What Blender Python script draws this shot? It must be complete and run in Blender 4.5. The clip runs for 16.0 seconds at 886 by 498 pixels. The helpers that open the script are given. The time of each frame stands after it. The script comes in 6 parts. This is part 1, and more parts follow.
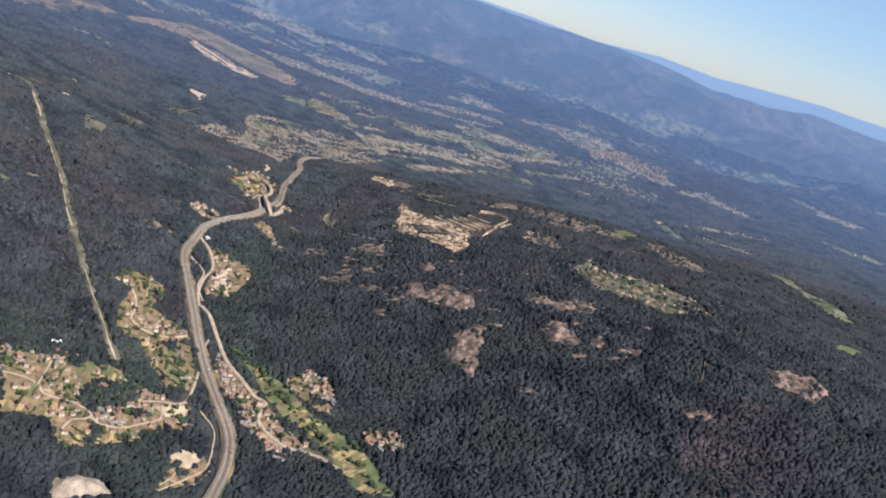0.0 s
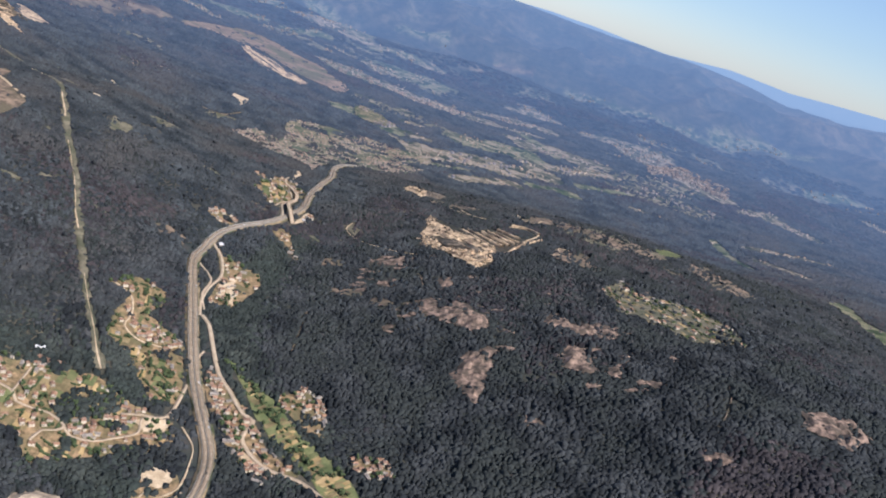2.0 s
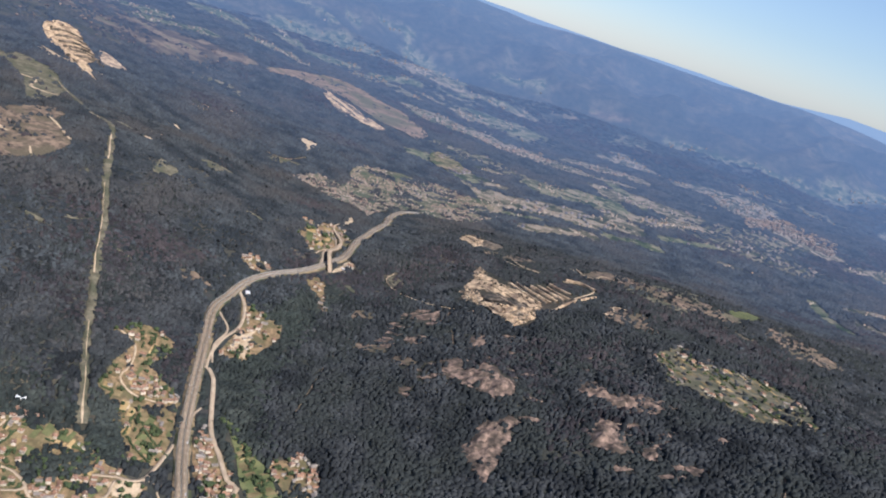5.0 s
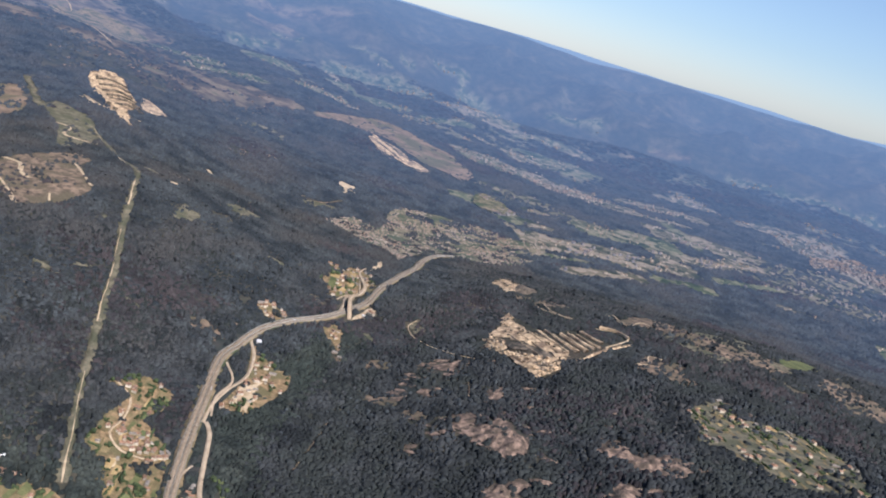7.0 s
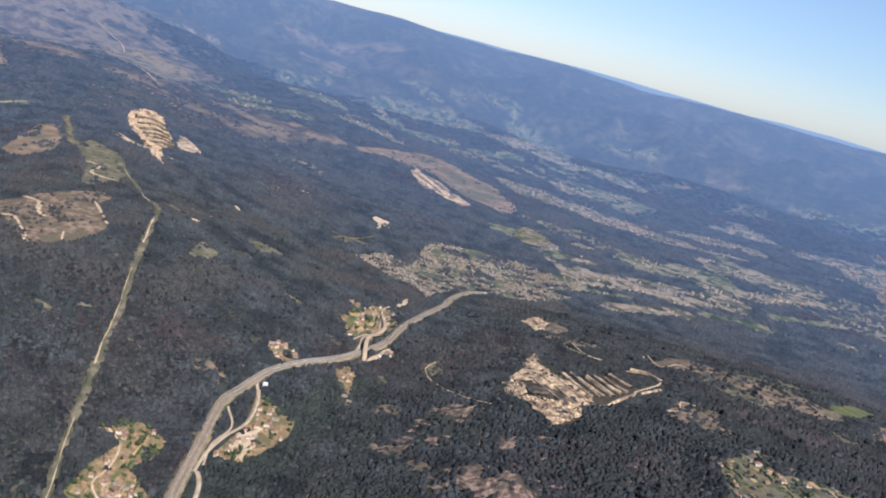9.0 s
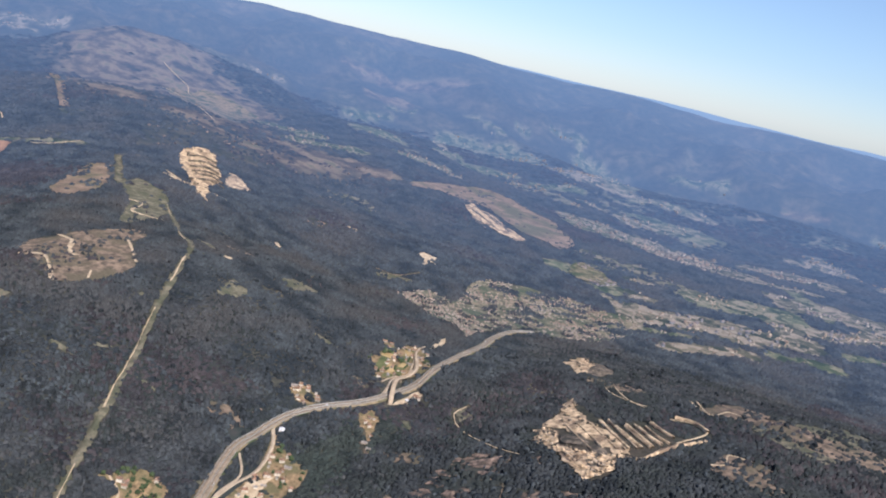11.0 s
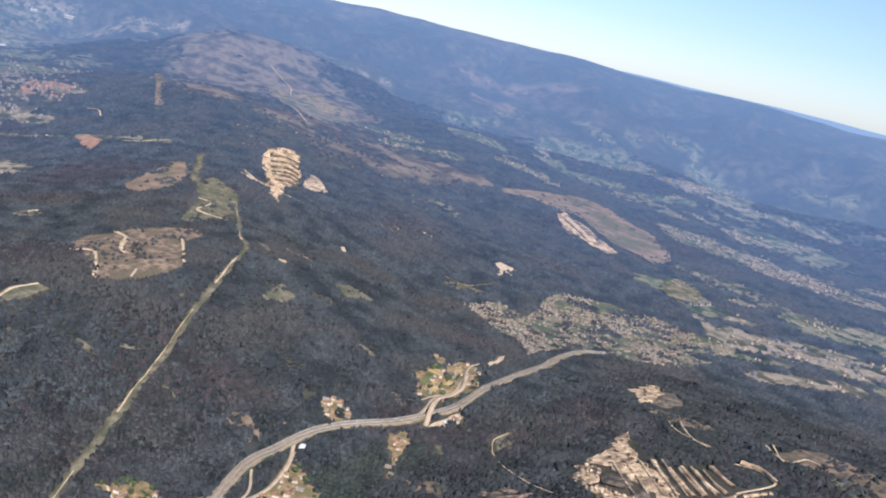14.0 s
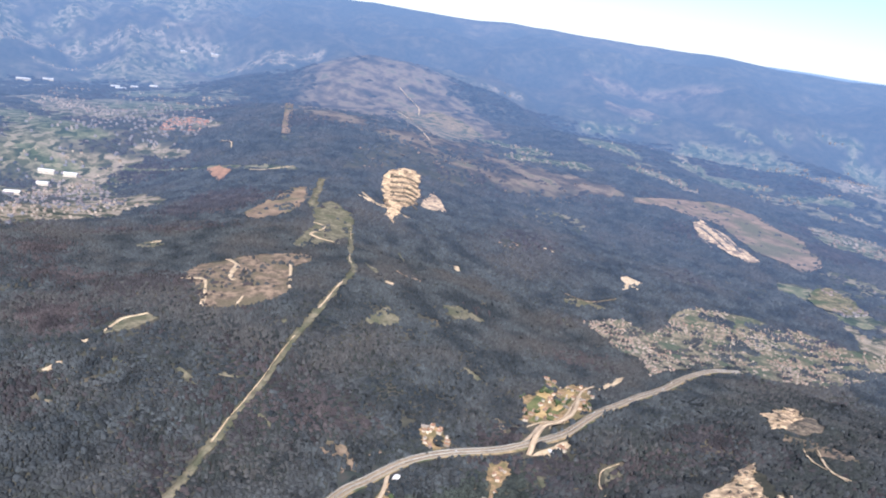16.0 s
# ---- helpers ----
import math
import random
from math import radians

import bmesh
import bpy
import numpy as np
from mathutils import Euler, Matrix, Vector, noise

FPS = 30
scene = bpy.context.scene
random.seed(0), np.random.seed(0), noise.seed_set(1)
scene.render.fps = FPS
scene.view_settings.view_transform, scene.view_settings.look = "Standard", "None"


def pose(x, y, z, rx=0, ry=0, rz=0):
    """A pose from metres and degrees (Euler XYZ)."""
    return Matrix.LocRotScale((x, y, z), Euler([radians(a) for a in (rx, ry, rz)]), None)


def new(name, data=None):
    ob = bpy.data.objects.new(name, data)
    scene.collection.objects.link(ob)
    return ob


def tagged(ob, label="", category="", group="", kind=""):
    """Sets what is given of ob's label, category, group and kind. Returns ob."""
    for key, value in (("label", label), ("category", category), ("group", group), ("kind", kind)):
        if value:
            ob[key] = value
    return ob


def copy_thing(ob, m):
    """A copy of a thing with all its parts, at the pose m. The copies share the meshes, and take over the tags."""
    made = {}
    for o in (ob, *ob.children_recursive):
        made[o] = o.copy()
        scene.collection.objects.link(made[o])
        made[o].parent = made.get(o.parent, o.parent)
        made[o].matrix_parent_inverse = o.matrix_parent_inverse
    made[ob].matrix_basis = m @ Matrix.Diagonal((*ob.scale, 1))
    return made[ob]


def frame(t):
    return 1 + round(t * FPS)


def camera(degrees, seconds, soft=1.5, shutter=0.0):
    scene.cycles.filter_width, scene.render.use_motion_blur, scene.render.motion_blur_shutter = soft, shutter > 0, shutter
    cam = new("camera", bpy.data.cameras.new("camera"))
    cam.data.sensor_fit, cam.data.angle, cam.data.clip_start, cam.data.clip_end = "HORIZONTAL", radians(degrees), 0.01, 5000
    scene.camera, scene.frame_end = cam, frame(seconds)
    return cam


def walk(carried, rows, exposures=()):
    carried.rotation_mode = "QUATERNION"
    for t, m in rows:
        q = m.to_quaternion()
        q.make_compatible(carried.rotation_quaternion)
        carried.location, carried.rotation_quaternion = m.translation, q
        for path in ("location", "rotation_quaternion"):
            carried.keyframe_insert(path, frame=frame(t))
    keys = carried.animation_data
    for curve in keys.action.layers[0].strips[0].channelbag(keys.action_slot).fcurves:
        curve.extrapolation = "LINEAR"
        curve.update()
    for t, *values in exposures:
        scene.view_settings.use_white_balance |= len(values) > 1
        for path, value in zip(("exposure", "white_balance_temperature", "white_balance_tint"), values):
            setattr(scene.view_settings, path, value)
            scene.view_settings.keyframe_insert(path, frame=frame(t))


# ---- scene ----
cam = camera(55.22, 16.0, soft=2.0)
ROWS = [
    (0.0, pose(0.00, 0.00, 372.00, 72.684, -17.341, 5.309)),
    (0.5, pose(12.52, 12.76, 373.83, 72.410, -17.532, 6.662)),
    (1.0, pose(24.69, 25.79, 375.61, 72.201, -17.690, 8.027)),
    (1.5, pose(36.51, 39.07, 377.32, 71.972, -17.776, 9.272)),
    (2.0, pose(47.97, 52.59, 378.99, 71.830, -17.800, 10.486)),
    (2.5, pose(59.09, 66.35, 380.60, 71.692, -17.878, 11.750)),
    (3.0, pose(69.86, 80.34, 382.16, 71.471, -17.909, 13.148)),
    (3.5, pose(80.28, 94.54, 383.68, 71.472, -17.867, 14.488)),
    (4.0, pose(90.35, 108.94, 385.14, 71.734, -17.649, 15.831)),
    (6.5, pose(135.47, 183.63, 391.74, 74.095, -15.659, 21.680)),
    (7.0, pose(143.46, 199.03, 392.93, 74.288, -15.256, 22.786)),
    (7.5, pose(151.10, 214.56, 394.08, 74.444, -14.888, 23.914)),
    (8.0, pose(158.39, 230.21, 395.19, 74.674, -14.582, 25.013)),
    (8.5, pose(165.33, 245.97, 396.25, 75.104, -14.101, 26.009)),
    (9.0, pose(171.93, 261.82, 397.28, 75.505, -13.747, 27.030)),
    (11.5, pose(199.77, 342.18, 401.90, 76.871, -12.007, 33.302)),
    (12.0, pose(204.30, 358.40, 402.73, 76.834, -11.882, 34.436)),
    (12.5, pose(208.50, 374.65, 403.53, 76.376, -11.947, 35.934)),
    (13.0, pose(212.35, 390.90, 404.29, 75.843, -11.730, 38.120)),
    (13.5, pose(215.85, 407.16, 405.03, 75.308, -11.493, 40.718)),
    (14.0, pose(219.02, 423.41, 405.74, 75.303, -12.312, 40.707)),
    (14.5, pose(221.85, 439.64, 406.43, 74.985, -12.308, 42.011)),
    (15.0, pose(224.33, 455.85, 407.09, 75.010, -11.885, 43.415)),
    (15.5, pose(226.47, 472.01, 407.73, 75.018, -11.180, 44.993)),
    (16.0, pose(228.28, 488.12, 408.35, 74.681, -7.676, 50.093)),
]

walk(cam, ROWS, [(0.0, 0.64, 5300, 14), (4.0, 0.57, 5300, 14), (6.5, 0.54, 5300, 14), (9.0, 0.60, 5300, 14), (13.0, 0.56, 5250, 14), (14.5, 0.80, 5250, 14), (16.0, 1.0, 5250, 14)])

# ---- light ----
SUN_AZ, SUN_EL = radians(125), radians(44)      # azimuth from +y towards +x
world = bpy.data.worlds.new("sky")
scene.world = world
world.use_nodes = True
wn = world.node_tree
wn.nodes.clear()
sky = wn.nodes.new("ShaderNodeTexSky")
sky.sky_type = "NISHITA"
sky.sun_disc = False
sky.sun_elevation = SUN_EL
sky.sun_rotation = SUN_AZ
sky.altitude = 400
sky.air_density, sky.dust_density, sky.ozone_density = 1.1, 0.2, 4.0
bg = wn.nodes.new("ShaderNodeBackground")
bg.inputs["Strength"].default_value = 0.073
wo = wn.nodes.new("ShaderNodeOutputWorld")
soft_sky = wn.nodes.new("ShaderNodeHueSaturation")
soft_sky.inputs["Saturation"].default_value = 0.78
wn.links.new(sky.outputs[0], soft_sky.inputs["Color"])
wn.links.new(soft_sky.outputs[0], bg.inputs[0])
wn.links.new(bg.outputs[0], wo.inputs[0])
sun_data = bpy.data.lights.new("sun", "SUN")
sun_data.energy, sun_data.angle, sun_data.color = 5.0, radians(0.6), (1.0, 0.85, 0.66)
sun = new("sun", sun_data)
to_sun = Vector((math.sin(SUN_AZ) * math.cos(SUN_EL), math.cos(SUN_AZ) * math.cos(SUN_EL), math.sin(SUN_EL)))
sun.rotation_euler = to_sun.to_track_quat("Z", "Y").to_euler()


# ---- materials ----
def material(name, dark, light, size=20.0, rough=0.9, bump=0.3, fine=1.5, third=None, third_size=120.0, per="none", contrast=(0.35, 0.65)):
    """A mottled matt surface: two scales of noise in world metres, a third colour in large patches, a shade per piece."""
    m = bpy.data.materials.new(name)
    m.use_nodes = True
    nt = m.node_tree
    bs = nt.nodes["Principled BSDF"]
    bs.inputs["Roughness"].default_value = rough
    bs.inputs["Specular IOR Level"].default_value = 0.2
    geo = nt.nodes.new("ShaderNodeNewGeometry")

    def noise_node(scale, detail=4.0):
        n = nt.nodes.new("ShaderNodeTexNoise")
        n.inputs["Scale"].default_value = scale
        n.inputs["Detail"].default_value = detail
        nt.links.new(geo.outputs["Position"], n.inputs["Vector"])
        return n

    def ramp(source, a, b):
        r = nt.nodes.new("ShaderNodeMapRange")
        r.inputs["From Min"].default_value, r.inputs["From Max"].default_value = a, b
        nt.links.new(source, r.inputs["Value"])
        return r.outputs[0]

    def mix(f, a, b):
        x = nt.nodes.new("ShaderNodeMix")
        x.data_type = "RGBA"
        nt.links.new(f, x.inputs[0])
        for sock, v in ((x.inputs[6], a), (x.inputs[7], b)):
            if isinstance(v, tuple):
                sock.default_value = (*v, 1)
            else:
                nt.links.new(v, sock)
        return x.outputs[2]

    n1 = noise_node(1.0 / size)
    n2 = noise_node(1.0 / fine, 3.0)
    col = mix(ramp(n1.outputs[0], *contrast), dark, light)
    if third:
        n3 = noise_node(1.0 / third_size, 5.0)
        col = mix(ramp(n3.outputs[0], 0.47, 0.62), col, third)
    hsv = nt.nodes.new("ShaderNodeHueSaturation")
    nt.links.new(col, hsv.inputs["Color"])
    value = ramp(n2.outputs[0], 0.2, 0.8)
    mr = nt.nodes.new("ShaderNodeMapRange")
    mr.inputs["To Min"].default_value, mr.inputs["To Max"].default_value = 0.72, 1.28
    nt.links.new(value, mr.inputs["Value"])
    out = mr.outputs[0]
    if per != "none":
        if per == "island":
            source = geo.outputs["Random Per Island"]
        else:
            info = nt.nodes.new("ShaderNodeObjectInfo")
            source = info.outputs["Random"]
        pr = nt.nodes.new("ShaderNodeMapRange")
        pr.inputs["To Min"].default_value, pr.inputs["To Max"].default_value = (0.76, 1.24) if per == "island" else (0.8, 1.2)
        nt.links.new(source, pr.inputs["Value"])
        mul = nt.nodes.new("ShaderNodeMath")
        mul.operation = "MULTIPLY"
        nt.links.new(out, mul.inputs[0])
        nt.links.new(pr.outputs[0], mul.inputs[1])
        out = mul.outputs[0]
    nt.links.new(out, hsv.inputs["Value"])
    nt.links.new(hsv.outputs[0], bs.inputs["Base Color"])
    if bump:
        b = nt.nodes.new("ShaderNodeBump")
        b.inputs["Strength"].default_value = bump
        b.inputs["Distance"].default_value = fine * 0.4
        nt.links.new(n2.outputs[0], b.inputs["Height"])
        nt.links.new(b.outputs[0], bs.inputs["Normal"])
    return m


# near canopy base colours lean blue to suggest haze on the closer woods
FOREST = material("woodland_canopy", (0.016, 0.0185, 0.0205), (0.042, 0.045, 0.047), 34, 0.95, 0.0, 1.6, (0.029, 0.033, 0.0315), 60, "island", (0.40, 0.60))
GREENWOOD = material("green_broadleaf_woods", (0.018, 0.0225, 0.0212), (0.045, 0.051, 0.0445), 20, 0.95, 0.0, 1.4, (0.031, 0.038, 0.033), 40, "island", (0.40, 0.60))
BURNT = material("burnt_woodland", (0.024, 0.0215, 0.024), (0.056, 0.047, 0.048), 30, 0.95, 0.0, 2.0, (0.034, 0.032, 0.035), 70, "island", (0.40, 0.60))
# mid-distance canopy: blue haze is painted into the base colour
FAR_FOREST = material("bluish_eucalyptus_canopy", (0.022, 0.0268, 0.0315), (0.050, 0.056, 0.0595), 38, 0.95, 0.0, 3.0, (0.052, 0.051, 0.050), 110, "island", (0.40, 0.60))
FLOOR = material("forest_floor", (0.030, 0.032, 0.024), (0.060, 0.055, 0.040), 14, 0.95, 0.5, 2.0, (0.07, 0.058, 0.044), 160)
DRY = material("dry_grass_yards", (0.112, 0.083, 0.044), (0.34, 0.230, 0.124), 5, 0.95, 0.3, 1.2, (0.135, 0.115, 0.058), 16)
STRIP = material("mown_strip", (0.080, 0.076, 0.050), (0.185, 0.160, 0.108), 8, 0.95, 0.3, 1.6, (0.082, 0.083, 0.052), 20)
GREEN = material("meadow_grass", (0.080, 0.098, 0.040), (0.165, 0.165, 0.070), 16, 0.95, 0.2, 1.0, per="object")
TAN = material("stubble_field", (0.30, 0.21, 0.09), (0.43, 0.31, 0.15), 10, 0.95, 0.2, 0.8, per="object")
OLIVE = material("vegetable_plot", (0.125, 0.100, 0.049), (0.24, 0.182, 0.094), 8, 0.95, 0.3, 0.8, per="object")
HEATH = material("heath", (0.14, 0.10, 0.068), (0.27, 0.19, 0.125), 30, 0.95, 0.4, 3.0, (0.11, 0.10, 0.055), 70)
CUT = material("felled_slope", (0.075, 0.060, 0.045), (0.25, 0.18, 0.125), 9, 0.95, 0.4, 2.5, (0.105, 0.088, 0.058), 30)
ROCK = material("pink_granite", (0.060, 0.046, 0.038), (0.32, 0.225, 0.165), 5.0, 0.9, 0.8, 1.4, (0.085, 0.066, 0.050), 11)
PALE_ROCK = material("pale_granite", (0.22, 0.175, 0.125), (0.42, 0.335, 0.24), 7, 0.9, 0.3, 1.5)
QUARRY = material("quarry_stone", (0.27, 0.195, 0.115), (0.68, 0.50, 0.31), 6, 0.95, 0.6, 2.0, (0.20, 0.142, 0.095), 15)
SPOIL = material("quarry_floor", (0.055, 0.047, 0.038), (0.22, 0.172, 0.122), 6, 0.95, 0.5, 1.6, (0.05, 0.046, 0.038), 14)
SANDY = material("bare_sandy_soil", (0.36, 0.27, 0.165), (0.55, 0.43, 0.285), 8, 0.95, 0.3, 1.0)
RED = material("red_earth", (0.22, 0.12, 0.07), (0.32, 0.18, 0.10), 14, 0.95, 0.3, 2.0)
LANE = material("worn_asphalt", (0.22, 0.172, 0.12), (0.29, 0.225, 0.155), 40, 0.85, 0.1, 3.0)
CONCRETE = material("pale_concrete", (0.34, 0.265, 0.18), (0.46, 0.36, 0.25), 10, 0.85, 0.2, 1.0)
STEEL = material("galvanised_steel", (0.20, 0.19, 0.17), (0.28, 0.26, 0.23), 10, 0.6, 0.0, 1.0)
PAINT = material("road_paint", (0.36, 0.33, 0.28), (0.47, 0.43, 0.37), 5, 0.7, 0.0, 1.0)
VERGE = material("grass_verge", (0.15, 0.12, 0.065), (0.32, 0.235, 0.14), 9, 0.95, 0.3, 1.2, (0.06, 0.07, 0.035), 30)
WALL = material("rendered_wall", (0.40, 0.34, 0.25), (0.58, 0.51, 0.40), 3, 0.85, 0.1, 0.5, per="object")
STONE_WALL = material("granite_wall", (0.22, 0.185, 0.145), (0.34, 0.285, 0.225), 2, 0.9, 0.4, 0.5, per="object")
TILE = material("terracotta_roof", (0.20, 0.115, 0.070), (0.34, 0.20, 0.125), 2.5, 0.9, 0.5, 0.4, (0.22, 0.14, 0.10), 9, per="object")
SLATE = material("fibre_cement_roof", (0.17, 0.15, 0.13), (0.30, 0.26, 0.22), 3, 0.85, 0.3, 0.5, per="object")
WHITE_ROOF = material("white_metal_roof", (0.60, 0.58, 0.55), (0.76, 0.74, 0.71), 6, 0.5, 0.0, 1.0)
GLASS = material("dark_window", (0.03, 0.035, 0.04), (0.06, 0.065, 0.07), 1.5, 0.15, 0.0, 0.5)
WOOD = material("dark_door", (0.10, 0.06, 0.035), (0.16, 0.10, 0.06), 1.0, 0.7, 0.1, 0.2)
BARK = material("bark", (0.07, 0.055, 0.04), (0.13, 0.10, 0.075), 0.6, 0.95, 0.6, 0.2)
LEAF = material("leafy_crown", (0.036, 0.052, 0.024), (0.070, 0.088, 0.036), 3, 0.9, 0.3, 0.5, per="object")
CARPAINT = material("pale_car_paint", (0.55, 0.55, 0.56), (0.8, 0.8, 0.8), 3, 0.35, 0.0, 1.0, per="object")
TYRE = material("tyre_rubber", (0.02, 0.02, 0.02), (0.035, 0.035, 0.035), 0.5, 0.9, 0.0, 0.3)
TOWN_WALL = material("town_walls", (0.17, 0.143, 0.108), (0.36, 0.305, 0.235), 30, 0.9, 0.0, 4.0, per="island")
TOWN_ROOF = material("town_roofs", (0.18, 0.118, 0.080), (0.30, 0.20, 0.140), 60, 0.9, 0.0, 4.0, (0.26, 0.215, 0.17), 40, per="island")
FAR_ROOF = material("far_town_roofs", (0.16, 0.115, 0.085), (0.27, 0.19, 0.14), 60, 0.9, 0.0, 4.0, (0.22, 0.18, 0.145), 60, per="island")
TILE_FAR = material("far_red_roofs", (0.26, 0.13, 0.085), (0.38, 0.20, 0.14), 40, 0.9, 0.0, 4.0, per="island")
FAR_WALL = material("far_town_walls", (0.11, 0.095, 0.075), (0.21, 0.18, 0.145), 40, 0.9, 0.0, 4.0, per="island")
TOWN_GROUND = material("town_gardens", (0.075, 0.072, 0.042), (0.22, 0.18, 0.115), 12, 0.95, 0.3, 3.0, (0.06, 0.075, 0.04), 35)

# ---- the lie of the land ----
BROAD = np.array((
    -27, -22, -19, -19, -23, -26, -23, -19, -13, 2,
    -38, -27, -15, -5, -1, -8, -23, -15, 15, 49,
    -48, -32, -14, 6, 22, 19, -18, 6, 59, 86,
    -54, -32, -10, 15, 47, 66, 30, 80, 113, 102,
    -57, -26, 7, 50, 90, 92, 46, 84, 101, 93,
    -56, -12, 39, 97, 111, 73, 22, 30, 57, 79,
    -52, -2, 53, 100, 87, 51, 28, 33, 54, 81,
    -46, 3, 51, 82, 71, 48, 44, 54, 74, 100,
    -39, 10, 58, 88, 83, 71, 70, 82, 101, 124,
), float).reshape(-1, 10)
FINE = np.array((
    62, 60, 57, 49, 35, 19, 4, -12, -37, -67, -59,
    27, 44, 41, 32, 28, 23, -1, -43, -61, -7, 46,
    -23, 17, 15, 8, 16, 35, 13, -48, -26, 54, 101,
    -84, -41, -30, -13, 10, 44, -6, -48, 39, 48, 58,
    -88, -63, -44, -1, 34, 63, -6, -23, 30, 23, 24,
    -30, -12, 0, 27, 17, -6, -23, -3, 38, 55, 27,
    49, 47, 21, 14, 6, -28, -37, -20, -19, -14, -15,
    89, 65, 26, -7, -2, 10, -20, -27, -26, -31, -43,
    60, 23, -2, -31, -30, -23, -17, -13, -9, -22, -55,
), float).reshape(-1, 11)

RIDGE = ((-2300, 2330), (-1900, 2080), (-1500, 1850), (-1150, 1760), (-1060, 1900))
PEAKS = ((-2180, 2250, 360, 120), (-1735, 1628, 200, 40))
CX, CY = 120.0, 250.0
# skyline: bearing from the middle of the flight, height of the crest; and of the range behind it
CREST = ((-53, -48, -42, -37, -33, -29, -26, -22, -18, -16, -13, -11, -6.5, -3, 0.7, 2.1, 5.8, 8.6, 12.7, 16.5, 18.8, 22, 30),
         (428, 423, 419, 411, 402, 402, 388, 379, 379, 370, 352, 352, 359, 346, 340, 347, 337, 330, 290, 298, 333, 316, 310))
RANGE = ((-60, -30, -19.5, -14, -11.8, -10, -6, -4, -1, 2, 4.2, 8.4, 12.4, 16, 19.6, 22, 40),
         (405, 385, 383, 379, 370, 366, 361, 367, 362, 344, 339, 366, 352, 372, 389, 382, 370))


def smooth(a, b, v):
    t = np.clip((v - a) / (b - a), 0, 1)
    return t * t * (3 - 2 * t)


def spline(lattice, x0, y0, step, x, y):
    """Cubic B-spline surface over a coarse lattice of hill heights; nothing outside it."""
    ny, nx = lattice.shape
    u, v = (x - x0) / step, (y - y0) / step
    iu, iv = np.floor(u).astype(int), np.floor(v).astype(int)
    fu, fv = u - iu, v - iv

    def weights(f):
        return ((1 - f) ** 3 / 6, (3 * f ** 3 - 6 * f ** 2 + 4) / 6, (-3 * f ** 3 + 3 * f ** 2 + 3 * f + 1) / 6, f ** 3 / 6)

    wu, wv = weights(fu), weights(fv)
    total = np.zeros_like(x, dtype=float)
    for a in range(4):
        for b in range(4):
            i, j = iu - 1 + a, iv - 1 + b
            ok = (i >= 0) & (i < nx) & (j >= 0) & (j < ny)
            total += np.where(ok, lattice[np.clip(j, 0, ny - 1), np.clip(i, 0, nx - 1)] * wu[a] * wv[b], 0)
    return total


HASH = np.random.RandomState(7).rand(256, 256)


def value_noise(x, y, size):
    """Smooth noise from -1 to 1 with bumps of that size in metres."""
    u, v = np.asarray(x, float) / size, np.asarray(y, float) / size
    i, j = np.floor(u).astype(int), np.floor(v).astype(int)
    f, g = u - i, v - j
    f, g = f * f * (3 - 2 * f), g * g * (3 - 2 * g)
    h = lambda a, b: HASH[a % 256, b % 256]
    top = h(i, j) * (1 - f) + h(i + 1, j) * f
    low = h(i, j + 1) * (1 - f) + h(i + 1, j + 1) * f
    return (top * (1 - g) + low * g) * 2 - 1


def fractal(x, y, size, octaves=4):
    total, amount = 0, 1.0
    for k in range(octaves):
        total = total + amount * value_noise(x + 37.7 * k, y - 91.3 * k, size / 2 ** k)
        amount *= 0.5
    return total / 1.6


def height(x, y):
    x, y = np.atleast_1d(np.asarray(x, float)), np.atleast_1d(np.asarray(y, float))
    z = spline(BROAD, -4000, -1000, 600, np.clip(x, -3990, 1390), np.clip(y, -990, 3790))
    z = z + spline(FINE, -1500, 300, 190, x, y)
    for px, py, r, a in PEAKS:
        z = z + a * np.exp(-((x - px) ** 2 + (y - py) ** 2) / r ** 2)
    r, az = np.hypot(x - CX, y - CY), np.degrees(np.arctan2(x - CX, y - CY))
    valley = np.clip(1 - smooth(20, 55, z), 0.25, 1)
    z = z + (3.0 * fractal(x, y, 150, 2)) * (1 - valley * 0.6) * smooth(300, 700, r)
    z = z + 9 * (0.55 - np.abs(fractal(x * 0.8 + 410, y * 0.8 - 120, 170, 3))) * smooth(34, 62, z) * smooth(380, 650, r) * (1 - smooth(1500, 1900, r))
    z = z + 40 * smooth(1700, 2600, r) * fractal(x + 900, y, 520, 3) * smooth(-75, -45, az)
    z = z + 42 * smooth(2500, 3200, r) * smooth(-70, -50, az) * (1 - np.abs(fractal(x - 300, y + 150, 640, 4)) * 2.2)
    # the ranges that close the view
    crest = np.interp(az, CREST[0], CREST[1]) + 9 * fractal(az * 14, r * 0.02, 45, 3)
    rise = np.clip((r - 3250) / (4430 - 3250), 0, 1)
    k2 = rise ** 1.15
    ridges = (1 - 2.4 * np.abs(fractal(x * 0.9 + 130, y * 1.1 - 60, 420, 4))) * 70 * np.sin(np.pi * np.clip(rise, 0, 1)) ** 0.8
    z = z * (1 - k2) + crest * k2 + ridges
    behind = np.interp(az, RANGE[0], RANGE[1]) + 8 * fractal(az * 9 + 300, r * 0.0, 70, 3)
    k3 = smooth(4430, 4520, r) * 30
    z = z - k3 * (1 - smooth(4540, 4670, r))
    k4 = smooth(4560, 4670, r)
    return z * (1 - k4) + behind * k4


